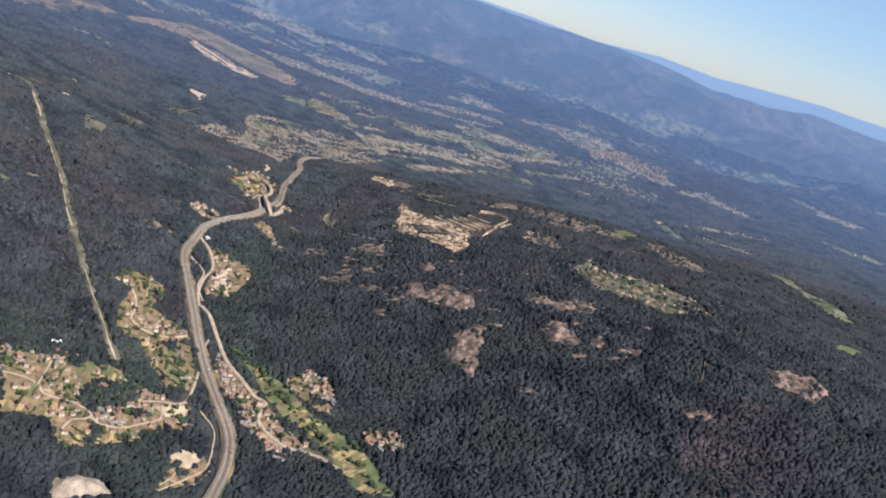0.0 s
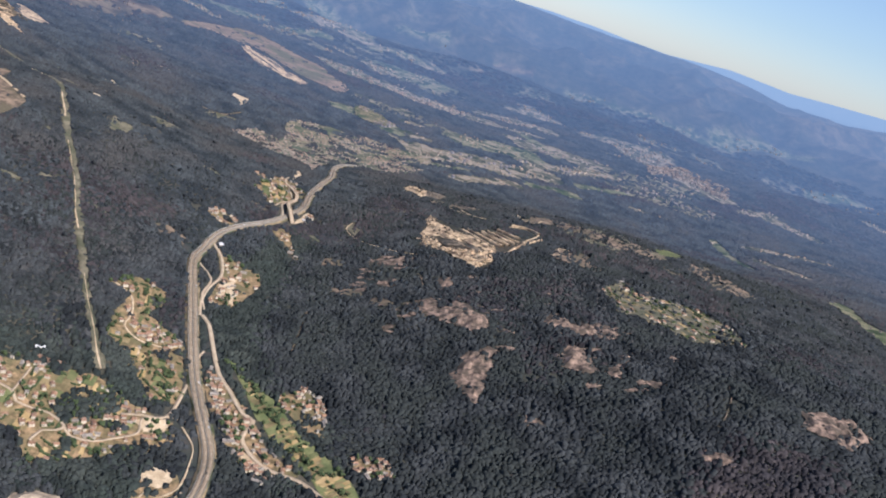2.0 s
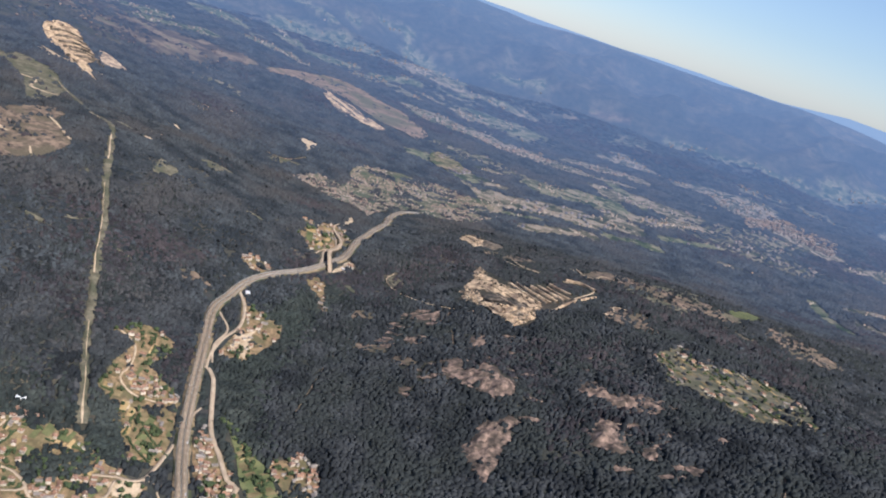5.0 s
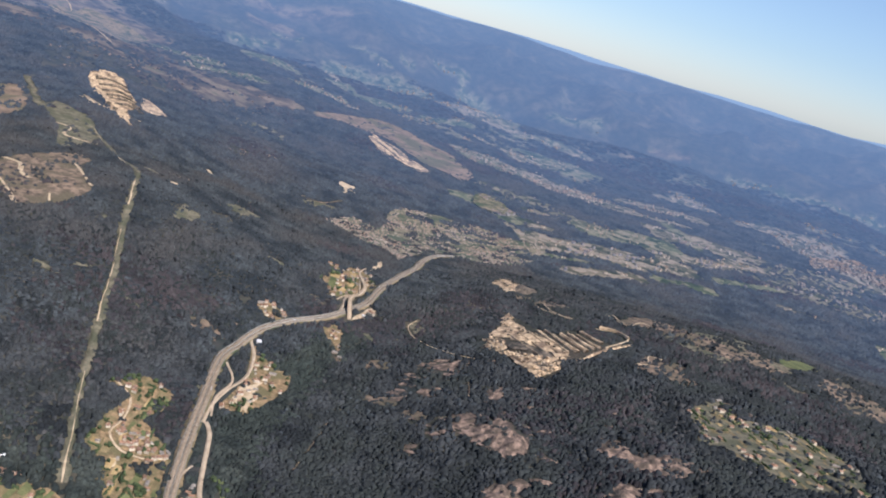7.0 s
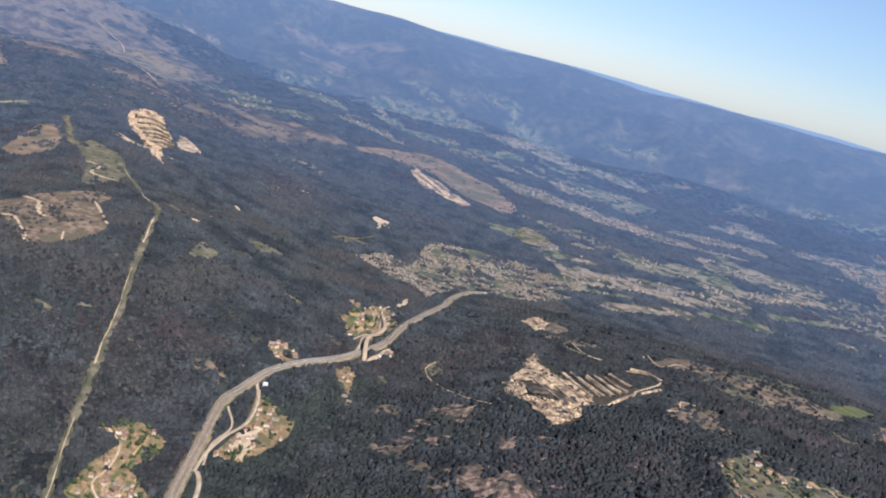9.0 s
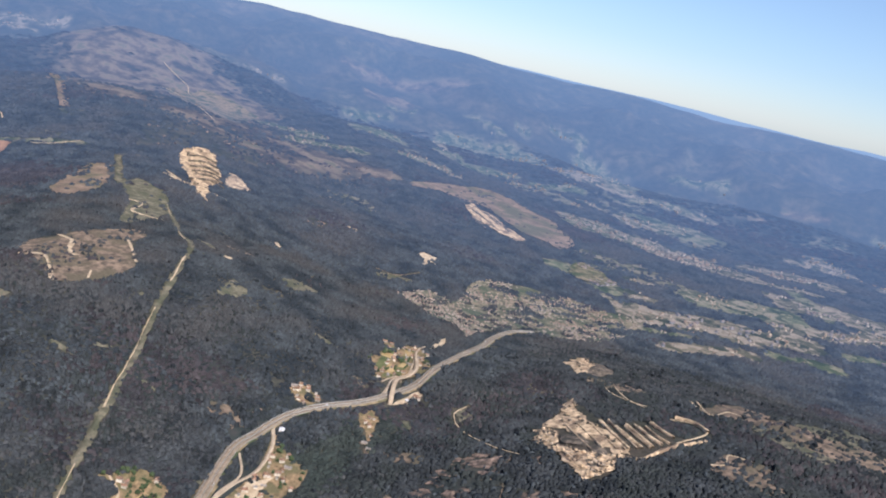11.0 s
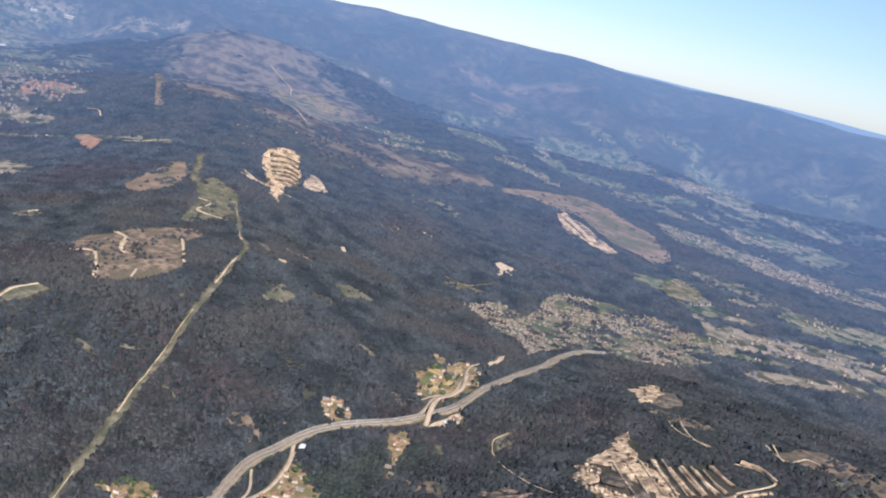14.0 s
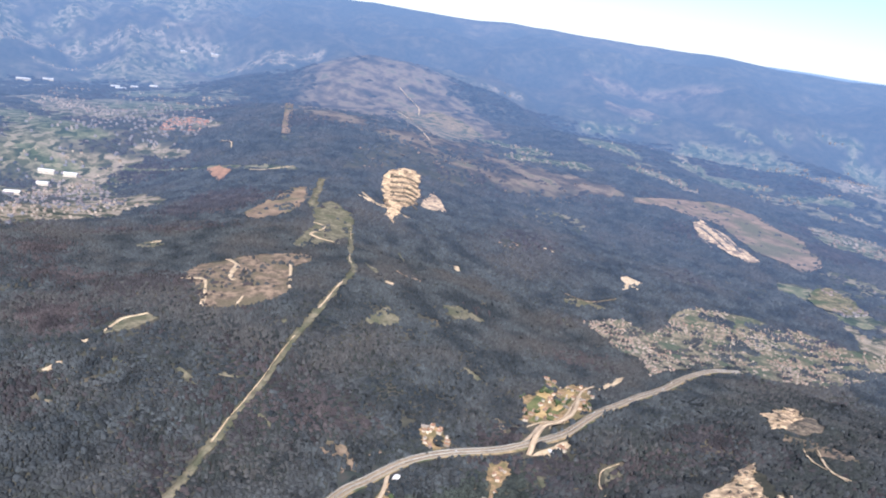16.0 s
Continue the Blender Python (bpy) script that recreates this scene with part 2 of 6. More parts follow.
def inside(poly, x, y):
    poly = np.asarray(poly, float)
    hit = np.zeros(np.shape(x), bool)
    x2, y2 = np.roll(poly[:, 0], -1), np.roll(poly[:, 1], -1)
    for xa, ya, xb, yb in zip(poly[:, 0], poly[:, 1], x2, y2):
        if ya != yb:
            cross = ((ya > y) != (yb > y)) & (x < (xb - xa) * (y - ya) / (yb - ya) + xa)
            hit ^= cross
    return hit


def curve_points(points, step):
    """Points at even steps along a smooth curve through the given ones."""
    p = [Vector((*q, 0)) for q in points]
    p = [2 * p[0] - p[1]] + p + [2 * p[-1] - p[-2]]
    out = []
    for a, b, c, d in zip(p, p[1:], p[2:], p[3:]):
        n = max(2, int((c - b).length / step))
        for k in range(n):
            t = k / n
            out.append(0.5 * ((2 * b) + (c - a) * t + (2 * a - 5 * b + 4 * c - d) * t * t + (3 * b - a - 3 * c + d) * t ** 3))
    out.append(p[-2])
    return np.array([(q.x, q.y) for q in out])


def distance_to(points, x, y):
    best = np.full(np.shape(x), 1e9)
    for (ax, ay), (bx, by) in zip(points[:-1], points[1:]):
        dx, dy = bx - ax, by - ay
        t = np.clip(((x - ax) * dx + (y - ay) * dy) / max(dx * dx + dy * dy, 1e-9), 0, 1)
        best = np.minimum(best, np.hypot(x - ax - t * dx, y - ay - t * dy))
    return best


# ---- the plan: outlines and lines, in metres ----
HIGHWAY = (
    (-103, 521), (-105, 556), (-114, 588), (-128, 612), (-150, 643), (-172, 677), (-203, 733), (-232, 789),
    (-265, 854), (-270, 888), (-274, 920), (-273, 945), (-264, 977), (-245, 1016), (-236, 1050), (-230, 1091),
    (-241, 1153), (-247, 1217), (-253, 1288), (-268, 1351), (-272, 1415), (-255, 1452),
)
RAMP = (
    (-169, 659), (-164, 634), (-162, 616), (-167, 607), (-178, 604), (-191, 594),
)
EAST_ROAD = (
    (-196, 752), (-175, 719), (-155, 689), (-135, 670), (-114, 649), (-103, 645), (-102, 621), (-85, 605),
    (-68, 597), (-44, 595), (-18, 582),
)
LOOP_ROAD = (
    (-268, 908), (-247, 885), (-230, 849), (-228, 817), (-221, 785), (-210, 760),
)
DIRT_ROAD = (
    (-147, 610), (-130, 595), (-123, 576), (-118, 549), (-126, 531), (-138, 509),
)
OVERPASS = (
    (-223, 1034), (-239, 1061), (-247, 1081), (-245, 1098), (-254, 1128), (-282, 1170),
)
SLIP = (
    (-245, 1032), (-246, 1057), (-252, 1086), (-236, 1089), (-231, 1116),
)
CORRIDOR = (
    (-230, 628), (-260, 663), (-314, 729), (-377, 810), (-427, 878), (-496, 962), (-581, 1072), (-640, 1110),
    (-696, 1149), (-826, 1238),
)
CORRIDOR2 = (
    (-894, 1208), (-980, 1269), (-1066, 1334),
)
CORRIDOR3 = (
    (-1359, 1424), (-1969, 1784),
)
CLEARING_A = (
    (-672, 898), (-694, 925), (-689, 975), (-663, 1060), (-633, 1046), (-619, 1018), (-584, 988), (-551, 964),
    (-544, 915), (-563, 875), (-607, 886),
)
CLEARING_B = (
    (-934, 1111), (-984, 1175), (-1044, 1262), (-1017, 1275), (-951, 1235), (-885, 1170), (-870, 1113), (-886, 1093),
)
CLEARING_C = (
    (-709, 1062), (-827, 1170), (-917, 1219), (-918, 1263), (-839, 1247), (-749, 1180), (-719, 1136), (-702, 1084),
)
CLEARING_D = (
    (-551, 762), (-573, 790), (-576, 819), (-552, 822), (-543, 792),
)
CLEARING_E = (
    (-510, 692), (-516, 713), (-508, 713), (-501, 694),
)
RED_EARTH = (
    (-1316, 1225), (-1304, 1255), (-1246, 1250), (-1212, 1205),
)
GLADE = (
    (-477, 1018), (-498, 1064), (-474, 1067), (-460, 1045),
)
GLADE2 = (
    (-498, 1143), (-496, 1188), (-460, 1196), (-459, 1138),
)
QUARRY_1 = (
    (-1091, 1506), (-1099, 1549), (-1084, 1566), (-1043, 1550), (-1001, 1510), (-959, 1488), (-926, 1452), (-893, 1416),
    (-875, 1374), (-841, 1343), (-819, 1317), (-794, 1294), (-814, 1298), (-832, 1304), (-859, 1328), (-903, 1355),
    (-943, 1382), (-995, 1418), (-1030, 1439), (-1066, 1473),
)
QUARRY_1B = (
    (-956, 1512), (-909, 1493), (-854, 1465), (-863, 1450), (-868, 1427), (-880, 1414), (-919, 1462),
)
QUARRY_2 = (
    (-751, 2066), (-756, 2111), (-709, 2087), (-667, 2070), (-614, 2031), (-577, 2018), (-543, 1995), (-548, 1968),
    (-578, 1971), (-599, 1970), (-643, 1993), (-683, 1997),
)
QUARRY_2B = (
    (-924, 2084), (-909, 2149), (-902, 2249), (-881, 2330), (-833, 2340), (-770, 2353), (-684, 2288), (-607, 2263),
    (-507, 2157), (-472, 2075), (-474, 2022), (-521, 2032), (-564, 2033), (-674, 2094), (-744, 2133), (-787, 2123),
    (-849, 2115), (-895, 2057),
)
SAND = (
    (-553, 1578), (-554, 1602), (-526, 1608), (-521, 1584), (-526, 1573), (-512, 1549), (-515, 1539), (-533, 1567),
)
SAND2 = (
    (-645, 1297), (-642, 1311), (-611, 1287), (-625, 1280),
)
TOWN = (
    (-462, 1385), (-451, 1459), (-401, 1461), (-404, 1504), (-426, 1547), (-431, 1613), (-382, 1680), (-306, 1714),
    (-238, 1718), (-188, 1731), (-158, 1659), (-175, 1515), (-211, 1469), (-267, 1459), (-289, 1365), (-287, 1305),
    (-336, 1348), (-392, 1361),
)
TOWN_3 = (
    (311, 2510), (436, 2686), (567, 2534), (530, 2367), (418, 2447), (323, 2403),
)
HAMLET_J = (
    (-341, 1173), (-317, 1162), (-308, 1126), (-309, 1104), (-285, 1091), (-274, 1071), (-263, 1080), (-247, 1103),
    (-244, 1142), (-270, 1180), (-296, 1201), (-308, 1191), (-303, 1168), (-321, 1174),
)
HAMLET_M = (
    (-310, 976), (-303, 991), (-276, 987), (-273, 964), (-289, 961),
)
WEST_VILLAGE = (
    (-304, 581), (-283, 593), (-248, 610), (-228, 619), (-194, 611), (-155, 613), (-143, 595), (-156, 571),
    (-185, 535), (-211, 510), (-226, 525), (-244, 529), (-263, 517),
)
FARMS = (
    (-297, 736), (-283, 773), (-253, 773), (-242, 763), (-243, 726), (-201, 710), (-187, 688), (-162, 635),
    (-180, 623), (-207, 639), (-230, 665), (-254, 669), (-265, 706), (-273, 740),
)
EAST_STRIP = (
    (-164, 672), (-155, 689), (-118, 660), (-80, 619), (-46, 601), (-52, 591), (-84, 587), (-111, 613),
    (-137, 642),
)
GREENS = (
    (-168, 724), (-137, 698), (-98, 677), (-58, 641), (-34, 625), (-12, 610), (25, 565), (0, 560),
    (-36, 597), (-71, 622), (-107, 656), (-138, 688),
)
HAMLET_E = (
    (-101, 685), (-74, 698), (-54, 682), (-44, 645), (-66, 654), (-91, 671),
)
HAMLET_F = (
    (-17, 632), (11, 633), (24, 615), (17, 605), (-9, 617),
)
LOOP_HAMLET = (
    (-268, 908), (-245, 895), (-201, 883), (-185, 846), (-194, 794), (-217, 790), (-226, 845), (-245, 877),
)
SAND_PIT = (
    (-146, 547), (-132, 567), (-118, 556), (-120, 527), (-140, 505), (-142, 528),
)
DOME = (
    (-201, 479), (-193, 493), (-175, 498), (-159, 487), (-195, 461),
)
QUARRY_3 = (
    (-76, 1159), (-57, 1141), (-44, 1125), (-23, 1113), (-2, 1103), (5, 1125), (23, 1125), (46, 1107),
    (54, 1103), (59, 1085), (52, 1065), (46, 1035), (34, 1027), (21, 1025), (29, 994), (26, 975),
    (16, 964), (-1, 979), (-19, 996), (-41, 1019), (-62, 1033), (-69, 1063), (-72, 1103), (-74, 1131),
)
QUARRY_4 = (
    (-142, 1292), (-149, 1358), (-135, 1368), (-110, 1319), (-98, 1263), (-104, 1247),
)
ROCK_A = (
    (-2, 844), (8, 872), (21, 865), (38, 848), (50, 821), (42, 804), (20, 817), (4, 823),
)
ROCK_B = (
    (33, 741), (36, 776), (54, 787), (65, 768), (65, 743), (64, 708), (56, 715), (41, 729),
)
ROCK_C = (
    (118, 793), (127, 813), (137, 808), (151, 789), (158, 770), (145, 762), (126, 772),
)
ROCK_D = (
    (95, 864), (113, 870), (131, 859), (153, 868), (185, 858), (173, 839), (152, 827), (124, 836),
    (103, 842),
)
ROCK_E = (
    (237, 673), (258, 664), (257, 654), (237, 655),
)
ROCK_F = (
    (316, 744), (362, 756), (374, 728), (347, 695), (318, 712),
)
EAST_FIELD = (
    (153, 970), (180, 1035), (201, 996), (233, 1012), (270, 1004), (303, 975), (304, 881), (276, 872),
    (247, 870), (220, 883), (193, 909), (171, 907),
)
BROWN_SLOPE = (
    (233, 1205), (311, 1207), (364, 1168), (327, 1114), (259, 1146),
)
PLAIN_A = (
    (-1351, 862), (-1526, 1006), (-1535, 1064), (-1195, 1030), (-1110, 927), (-1002, 779),
)
PLAIN_B = (
    (-2051, 1028), (-2901, 1446), (-2221, 1528), (-1662, 1404), (-1566, 1319), (-1515, 1173), (-1535, 1064), (-1505, 898),
)
MEADOW_T = (
    (-1815, 2058), (-1758, 2145), (-1539, 2161), (-1355, 1875), (-1408, 1824),
)
TRACK_A = (
    (-651, 886), (-635, 905), (-600, 891), (-567, 871),
)
TRACK_B = (
    (-688, 961), (-660, 960), (-634, 938), (-614, 933),
)
TRACK_C = (
    (-635, 1019), (-562, 975),
)
TRACK_D = (
    (-555, 907), (-571, 922),
)
TRACK_E = (
    (-553, 765), (-571, 789), (-573, 804), (-574, 817),
)
TRACK_F = (
    (-830, 1162), (-795, 1170), (-758, 1123), (-718, 1145),
)
TRACK_G = (
    (-940, 1329), (-898, 1336), (-850, 1343), (-797, 1350),
)
TRACK_H = (
    (-542, 1437), (-510, 1452), (-500, 1506),
)
TRACK_I = (
    (-146, 1039), (-161, 1061), (-160, 1083),
)
TRACK_J = (
    (-54, 1228), (-25, 1187), (-2, 1176),
)
TRACK_K = (
    (34, 1155), (57, 1148), (71, 1127), (51, 1078), (36, 1032), (21, 1027),
)
TRACK_L = (
    (35, 1238), (60, 1191), (71, 1217), (91, 1211),
)
TRACK_M = (
    (263, 776), (263, 745), (254, 708),
)
TRACK_N = (
    (-113, 749), (-120, 792), (-127, 828),
)
TRACK_O = (
    (-55, 959), (-39, 930), (-31, 908),
)
TRACK_P = (
    (-1818, 2039), (-1737, 2043), (-1371, 1831),
)
PATCH_TR = (
    (-239, 996), (-228, 1013), (-210, 999), (-203, 976), (-217, 975),
)
ROCKS_BIG = (
    (-124, 988), (-58, 998), (47, 936), (194, 916), (237, 796), (257, 691), (165, 672), (72, 687),
    (18, 749), (-47, 803), (-97, 874),
)
SCREE_T = (
    (-1120, 1405), (-1237, 1536), (-1253, 1737), (-1151, 1827), (-1053, 1917), (-1037, 2078), (-967, 1978), (-1002, 1759),
    (-1015, 1608), (-1097, 1525),
)
FIELD_R = (
    (232, 1240), (262, 1300), (290, 1290), (266, 1235), (240, 1210),
)
FIELD_S = (
    (466, 977), (520, 1040), (545, 1030), (482, 969),
)
HILLTOWN = (
    (-410, 1922), (-396, 1989), (-298, 1918), (-308, 1867), (-364, 1863),
)
RIDGE_HAMLET = (
    (37, 1211), (75, 1272), (94, 1209), (73, 1190),
)
BENCH_E = (
    (-742, 2094), (-690, 2062), (-630, 2022), (-585, 2000),
)
BENCH_F = (
    (-715, 2048), (-672, 2025), (-621, 1992),
)
HALL_S = (
    (-212, 1064), (-214, 1053), (-260, 911), (-276, 614),
)
WEST_ROAD = (
    (-287, 555), (-271, 561), (-259, 560), (-252, 554), (-240, 556), (-228, 560), (-213, 555), (-215, 548),
    (-222, 542), (-222, 528),
)
WEST_LANE = (
    (-213, 555), (-204, 550), (-190, 555), (-181, 567), (-170, 583), (-176, 600), (-168, 608), (-157, 616),
    (-143, 615),
)
WEST_PATH = (
    (-267, 591), (-263, 574), (-260, 560),
)
FARM_LANE = (
    (-290, 744), (-269, 737), (-254, 713), (-249, 693), (-229, 684), (-210, 690),
)
PIT_PATH = (
    (-147, 547), (-135, 534), (-138, 519), (-145, 507),
)
PIT_PATH_B = (
    (-138, 524), (-127, 524), (-118, 528), (-114, 548),
)
SAND_A = (
    (-175, 598), (-160, 612), (-150, 603), (-156, 590), (-166, 584),
)
SAND_B = (
    (-103, 609), (-85, 605), (-63, 595), (-65, 589), (-85, 593),
)
SAND_C = (
    (-223, 821), (-224, 838), (-202, 820), (-192, 798), (-207, 808),
)
SAND_D = (
    (-178, 595), (-172, 606), (-158, 608), (-156, 597), (-166, 589),
)
SAND_E = (
    (-232, 666), (-226, 678), (-218, 669), (-224, 659),
)
FIELD_W = (
    (-260, 583), (-246, 605), (-235, 599), (-230, 580), (-242, 565), (-255, 562),
)
FIELD_X = (
    (-282, 547), (-267, 555), (-253, 551), (-257, 536), (-272, 532),
)
GROVE = (
    (-231, 569), (-228, 586), (-201, 605), (-190, 595), (-205, 574), (-222, 561),
)
GROVE_B = (
    (-228, 629), (-207, 639), (-180, 623), (-198, 608), (-218, 614),
)
GROVE_C = (
    (-174, 559), (-164, 578), (-142, 580), (-148, 553), (-167, 544),
)
ROCK_K = (
    (162, 777), (175, 809), (189, 822), (185, 792), (178, 760), (167, 761),
)
CLR_Q = (
    (96, 1176), (129, 1232), (185, 1294), (199, 1222), (183, 1143), (152, 1153), (112, 1154),
)
CLR_R = (
    (89, 1051), (99, 1096), (129, 1095), (144, 1091), (136, 1054), (104, 1038),
)
TR_A = (
    (31, 1146), (49, 1149), (71, 1131),
)
TR_B = (
    (28, 1234), (58, 1197), (91, 1198),
)
TR_C = (
    (92, 1058), (103, 1068), (100, 1092), (120, 1093),
)
TR_E = (
    (-63, 1220), (-42, 1196), (-2, 1172),
)
Q3A = (
    (-75, 1155), (-57, 1133), (-33, 1094), (-9, 1085), (22, 1053), (32, 1032), (18, 1030), (-7, 1051),
    (-20, 1052), (-34, 1059), (-48, 1073), (-70, 1069), (-70, 1104), (-73, 1132),
)
Q3B = (
    (-69, 1056), (-62, 1067), (-45, 1054), (-38, 1023), (-29, 1028), (-6, 1018), (4, 1023), (20, 1025),
    (29, 997), (25, 977), (15, 966), (-2, 982), (-20, 999), (-42, 1022), (-56, 1029),
)
QR_A = (
    (-24, 1102), (-3, 1077), (24, 1047),
)
QR_B = (
    (-5, 1094), (13, 1075), (33, 1056),
)
QR_C = (
    (1, 1104), (21, 1083), (40, 1063),
)
QR_D = (
    (12, 1104), (30, 1085), (45, 1073),
)
QR_E = (
    (19, 1123), (35, 1107), (49, 1095),
)
QR_F = (
    (22, 1026), (32, 1025), (41, 1031), (46, 1049), (52, 1066), (64, 1086), (76, 1106),
)
QR_G = (
    (34, 1153), (51, 1150), (71, 1131),
)
J_A = (
    (-240, 1041), (-247, 1063), (-255, 1082), (-252, 1099), (-249, 1107),
)
J_B = (
    (-236, 1103), (-237, 1128), (-247, 1158),
)
J_C = (
    (-250, 1106), (-262, 1131), (-278, 1162), (-292, 1189), (-294, 1209),
)
J_D = (
    (-260, 1068), (-259, 1089), (-252, 1099),
)
YARD_J = (
    (-218, 1036), (-223, 1053), (-222, 1073), (-215, 1087), (-208, 1072), (-209, 1049),
)
SAND_J = (
    (-285, 1199), (-294, 1234), (-301, 1274), (-286, 1247), (-283, 1213),
)
HAMLET_K = (
    (-230, 1000), (-226, 1012), (-211, 990), (-193, 966), (-178, 940), (-182, 936), (-205, 967), (-220, 986),
)
TR_F = (
    (-148, 1041), (-128, 1026), (-105, 1015), (-81, 1004), (-52, 996),
)
GL_A = (
    (-147, 1041), (-160, 1066), (-162, 1087), (-140, 1063), (-134, 1043),
)
SAND_F = (
    (-148, 549), (-142, 561), (-132, 563), (-125, 553), (-131, 542), (-139, 541),
)
TERR_A = (
    (-196, 627), (-183, 621), (-172, 619),
)
TERR_B = (
    (-199, 642), (-185, 635), (-170, 631),
)
TERR_C = (
    (-197, 658), (-180, 650), (-165, 645),
)
TERR_D = (
    (-216, 528), (-207, 524), (-197, 525),
)
TERR_E = (
    (-217, 535), (-206, 533), (-194, 532),
)
CROP_A = (
    (-33, 595), (-22, 608), (-3, 594), (2, 578), (-16, 580),
)
CROP_B = (
    (-83, 630), (-72, 638), (-62, 631), (-74, 619),
)
CROP_C = (
    (-131, 688), (-117, 699), (-106, 677), (-115, 668),
)
CL_A = (
    (-276, 589), (-267, 609), (-249, 613), (-251, 600), (-263, 589),
)
CL_B = (
    (-198, 581), (-194, 610), (-178, 589), (-185, 576),
)
CL_C = (
    (-262, 708), (-245, 709), (-217, 709), (-201, 712), (-196, 688), (-211, 686), (-233, 691),
)
CL_D = (
    (-168, 694), (-153, 690), (-133, 655), (-128, 632), (-143, 649),
)
CL_E = (
    (-120, 632), (-105, 644), (-100, 623), (-104, 609), (-115, 619),
)
CL_F = (
    (-89, 597), (-78, 603), (-60, 593), (-69, 580), (-83, 586),
)
CL_G = (
    (-91, 692), (-82, 702), (-54, 687), (-47, 658), (-59, 658), (-71, 678),
)
CL_H = (
    (-219, 557), (-202, 577), (-190, 563), (-190, 547), (-210, 550),
)
FRONT = (
    (-180, 711), (-179, 697), (-173, 681), (-161, 665), (-148, 645), (-134, 624),
)
PF_T = (
    (-1665, 1269), (-1776, 1349), (-1725, 1377), (-1642, 1382), (-1585, 1329), (-1634, 1292),
)
TR_G = (
    (-1463, 1324), (-1434, 1333), (-1394, 1316),
)
TR_H = (
    (-1218, 1265), (-1188, 1287), (-1166, 1332),
)
TR_I = (
    (-1983, 2194), (-1882, 2165), (-1823, 2154), (-1755, 2102),
)
TR_J = (
    (-1798, 2039), (-1764, 2035), (-1684, 2014),
)
TR_K = (
    (-1452, 1852), (-1368, 1810), (-1303, 1778),
)
TR_L = (
    (-957, 1347), (-903, 1336), (-866, 1338),
)
MPATCH = (
    (-1753, 2068), (-1785, 2180), (-1659, 2212), (-1517, 2153), (-1404, 2003), (-1400, 1896), (-1578, 1970),
)
SAND_L = (
    (-217, 811), (-218, 838), (-217, 854), (-208, 828), (-197, 800),
)
LANE_L = (
    (-258, 855), (-234, 833), (-227, 799), (-211, 772),
)

ROCK_L = (
    (-47, 845), (-38, 865), (-11, 875), (0, 840), (-17, 815), (-35, 821),
)
ROCK_M = (
    (-109, 938), (-102, 977), (-70, 1001), (-50, 965), (-54, 915), (-72, 891), (-97, 904),
)
ROCK_N = (
    (-23, 927), (-5, 935), (3, 909), (-13, 899),
)
SPOIL_4 = (
    (-125, 1336), (-108, 1346), (-78, 1298), (-76, 1253), (-96, 1257),
)
PIT_A = (
    (-44, 1048), (-29, 1058), (-11, 1043), (-11, 1032), (-30, 1030),
)
PIT_B = (
    (-9, 1033), (6, 1037), (16, 1019), (8, 1010),
)
PIT_C = (
    (-1, 998), (9, 1006), (17, 991), (13, 979),
)
PIT_D = (
    (-62, 1056), (-55, 1063), (-46, 1050), (-52, 1043),
)
HIGHWAY = ((10, -500), (-30, -250), (-62, 0), (-85, 200), (-98, 360), (-102, 450)) + HIGHWAY
EAST_ROAD = ((-209, 763),) + EAST_ROAD
SLIP = J_A
BROWN_SLOPE = ((300, 1290), (316, 1256), (368, 1196), (354, 1151), (310, 1150), (275, 1189))

# ---- building blocks ----
def mesh_object(name, verts, faces, mat, parent=None, label="", smooth_faces=False):
    """verts: (n, 3) array; faces: (m, k) array of one polygon size, or a list."""
    me = bpy.data.meshes.new(name)
    if isinstance(faces, np.ndarray):
        n, k = faces.shape
        me.vertices.add(len(verts))
        me.vertices.foreach_set("co", np.asarray(verts, np.float32).ravel())
        me.loops.add(n * k)
        me.loops.foreach_set("vertex_index", faces.astype(np.int32).ravel())
        me.polygons.add(n)
        me.polygons.foreach_set("loop_start", np.arange(0, n * k, k, dtype=np.int32))
        me.update(calc_edges=True)
    else:
        me.from_pydata([tuple(v) for v in verts], [], faces)
        me.update()
    if smooth_faces:
        me.polygons.foreach_set("use_smooth", np.ones(len(me.polygons), bool))
    me.materials.append(mat)
    ob = new(name, me)
    if parent is not None:
        ob.parent = parent
    if label:
        ob["label"] = label
    return ob


def part(name, bm, mat, parent, label=""):
    me = bpy.data.meshes.new(name)
    bm.to_mesh(me)
    bm.free()
    me.materials.append(mat)
    ob = new(name, me)
    ob.parent = parent
    if label:
        ob["label"] = label
    return ob


def box(bm, x0, y0, z0, x1, y1, z1):
    m = Matrix.Translation(((x0 + x1) / 2, (y0 + y1) / 2, (z0 + z1) / 2)) @ Matrix.Diagonal((x1 - x0, y1 - y0, z1 - z0, 1))
    bmesh.ops.create_cube(bm, size=1, matrix=m)
    return bm


def ragged(outline, step, wobble, seed=0):
    """The outline with points at even steps and an uneven edge."""
    o = [tuple(q) for q in outline]
    pts = []
    for (ax, ay), (bx, by) in zip(o, o[1:] + o[:1]):
        n = max(1, int(math.hypot(bx - ax, by - ay) / step))
        for k in range(n):
            pts.append((ax + (bx - ax) * k / n, ay + (by - ay) * k / n))
    p = np.array(pts)
    p[:, 0] += wobble * fractal(p[:, 0] + 311 * seed, p[:, 1], step * 4, 3)
    p[:, 1] += wobble * fractal(p[:, 0], p[:, 1] + 517 * seed + 77, step * 4, 3)
    return p


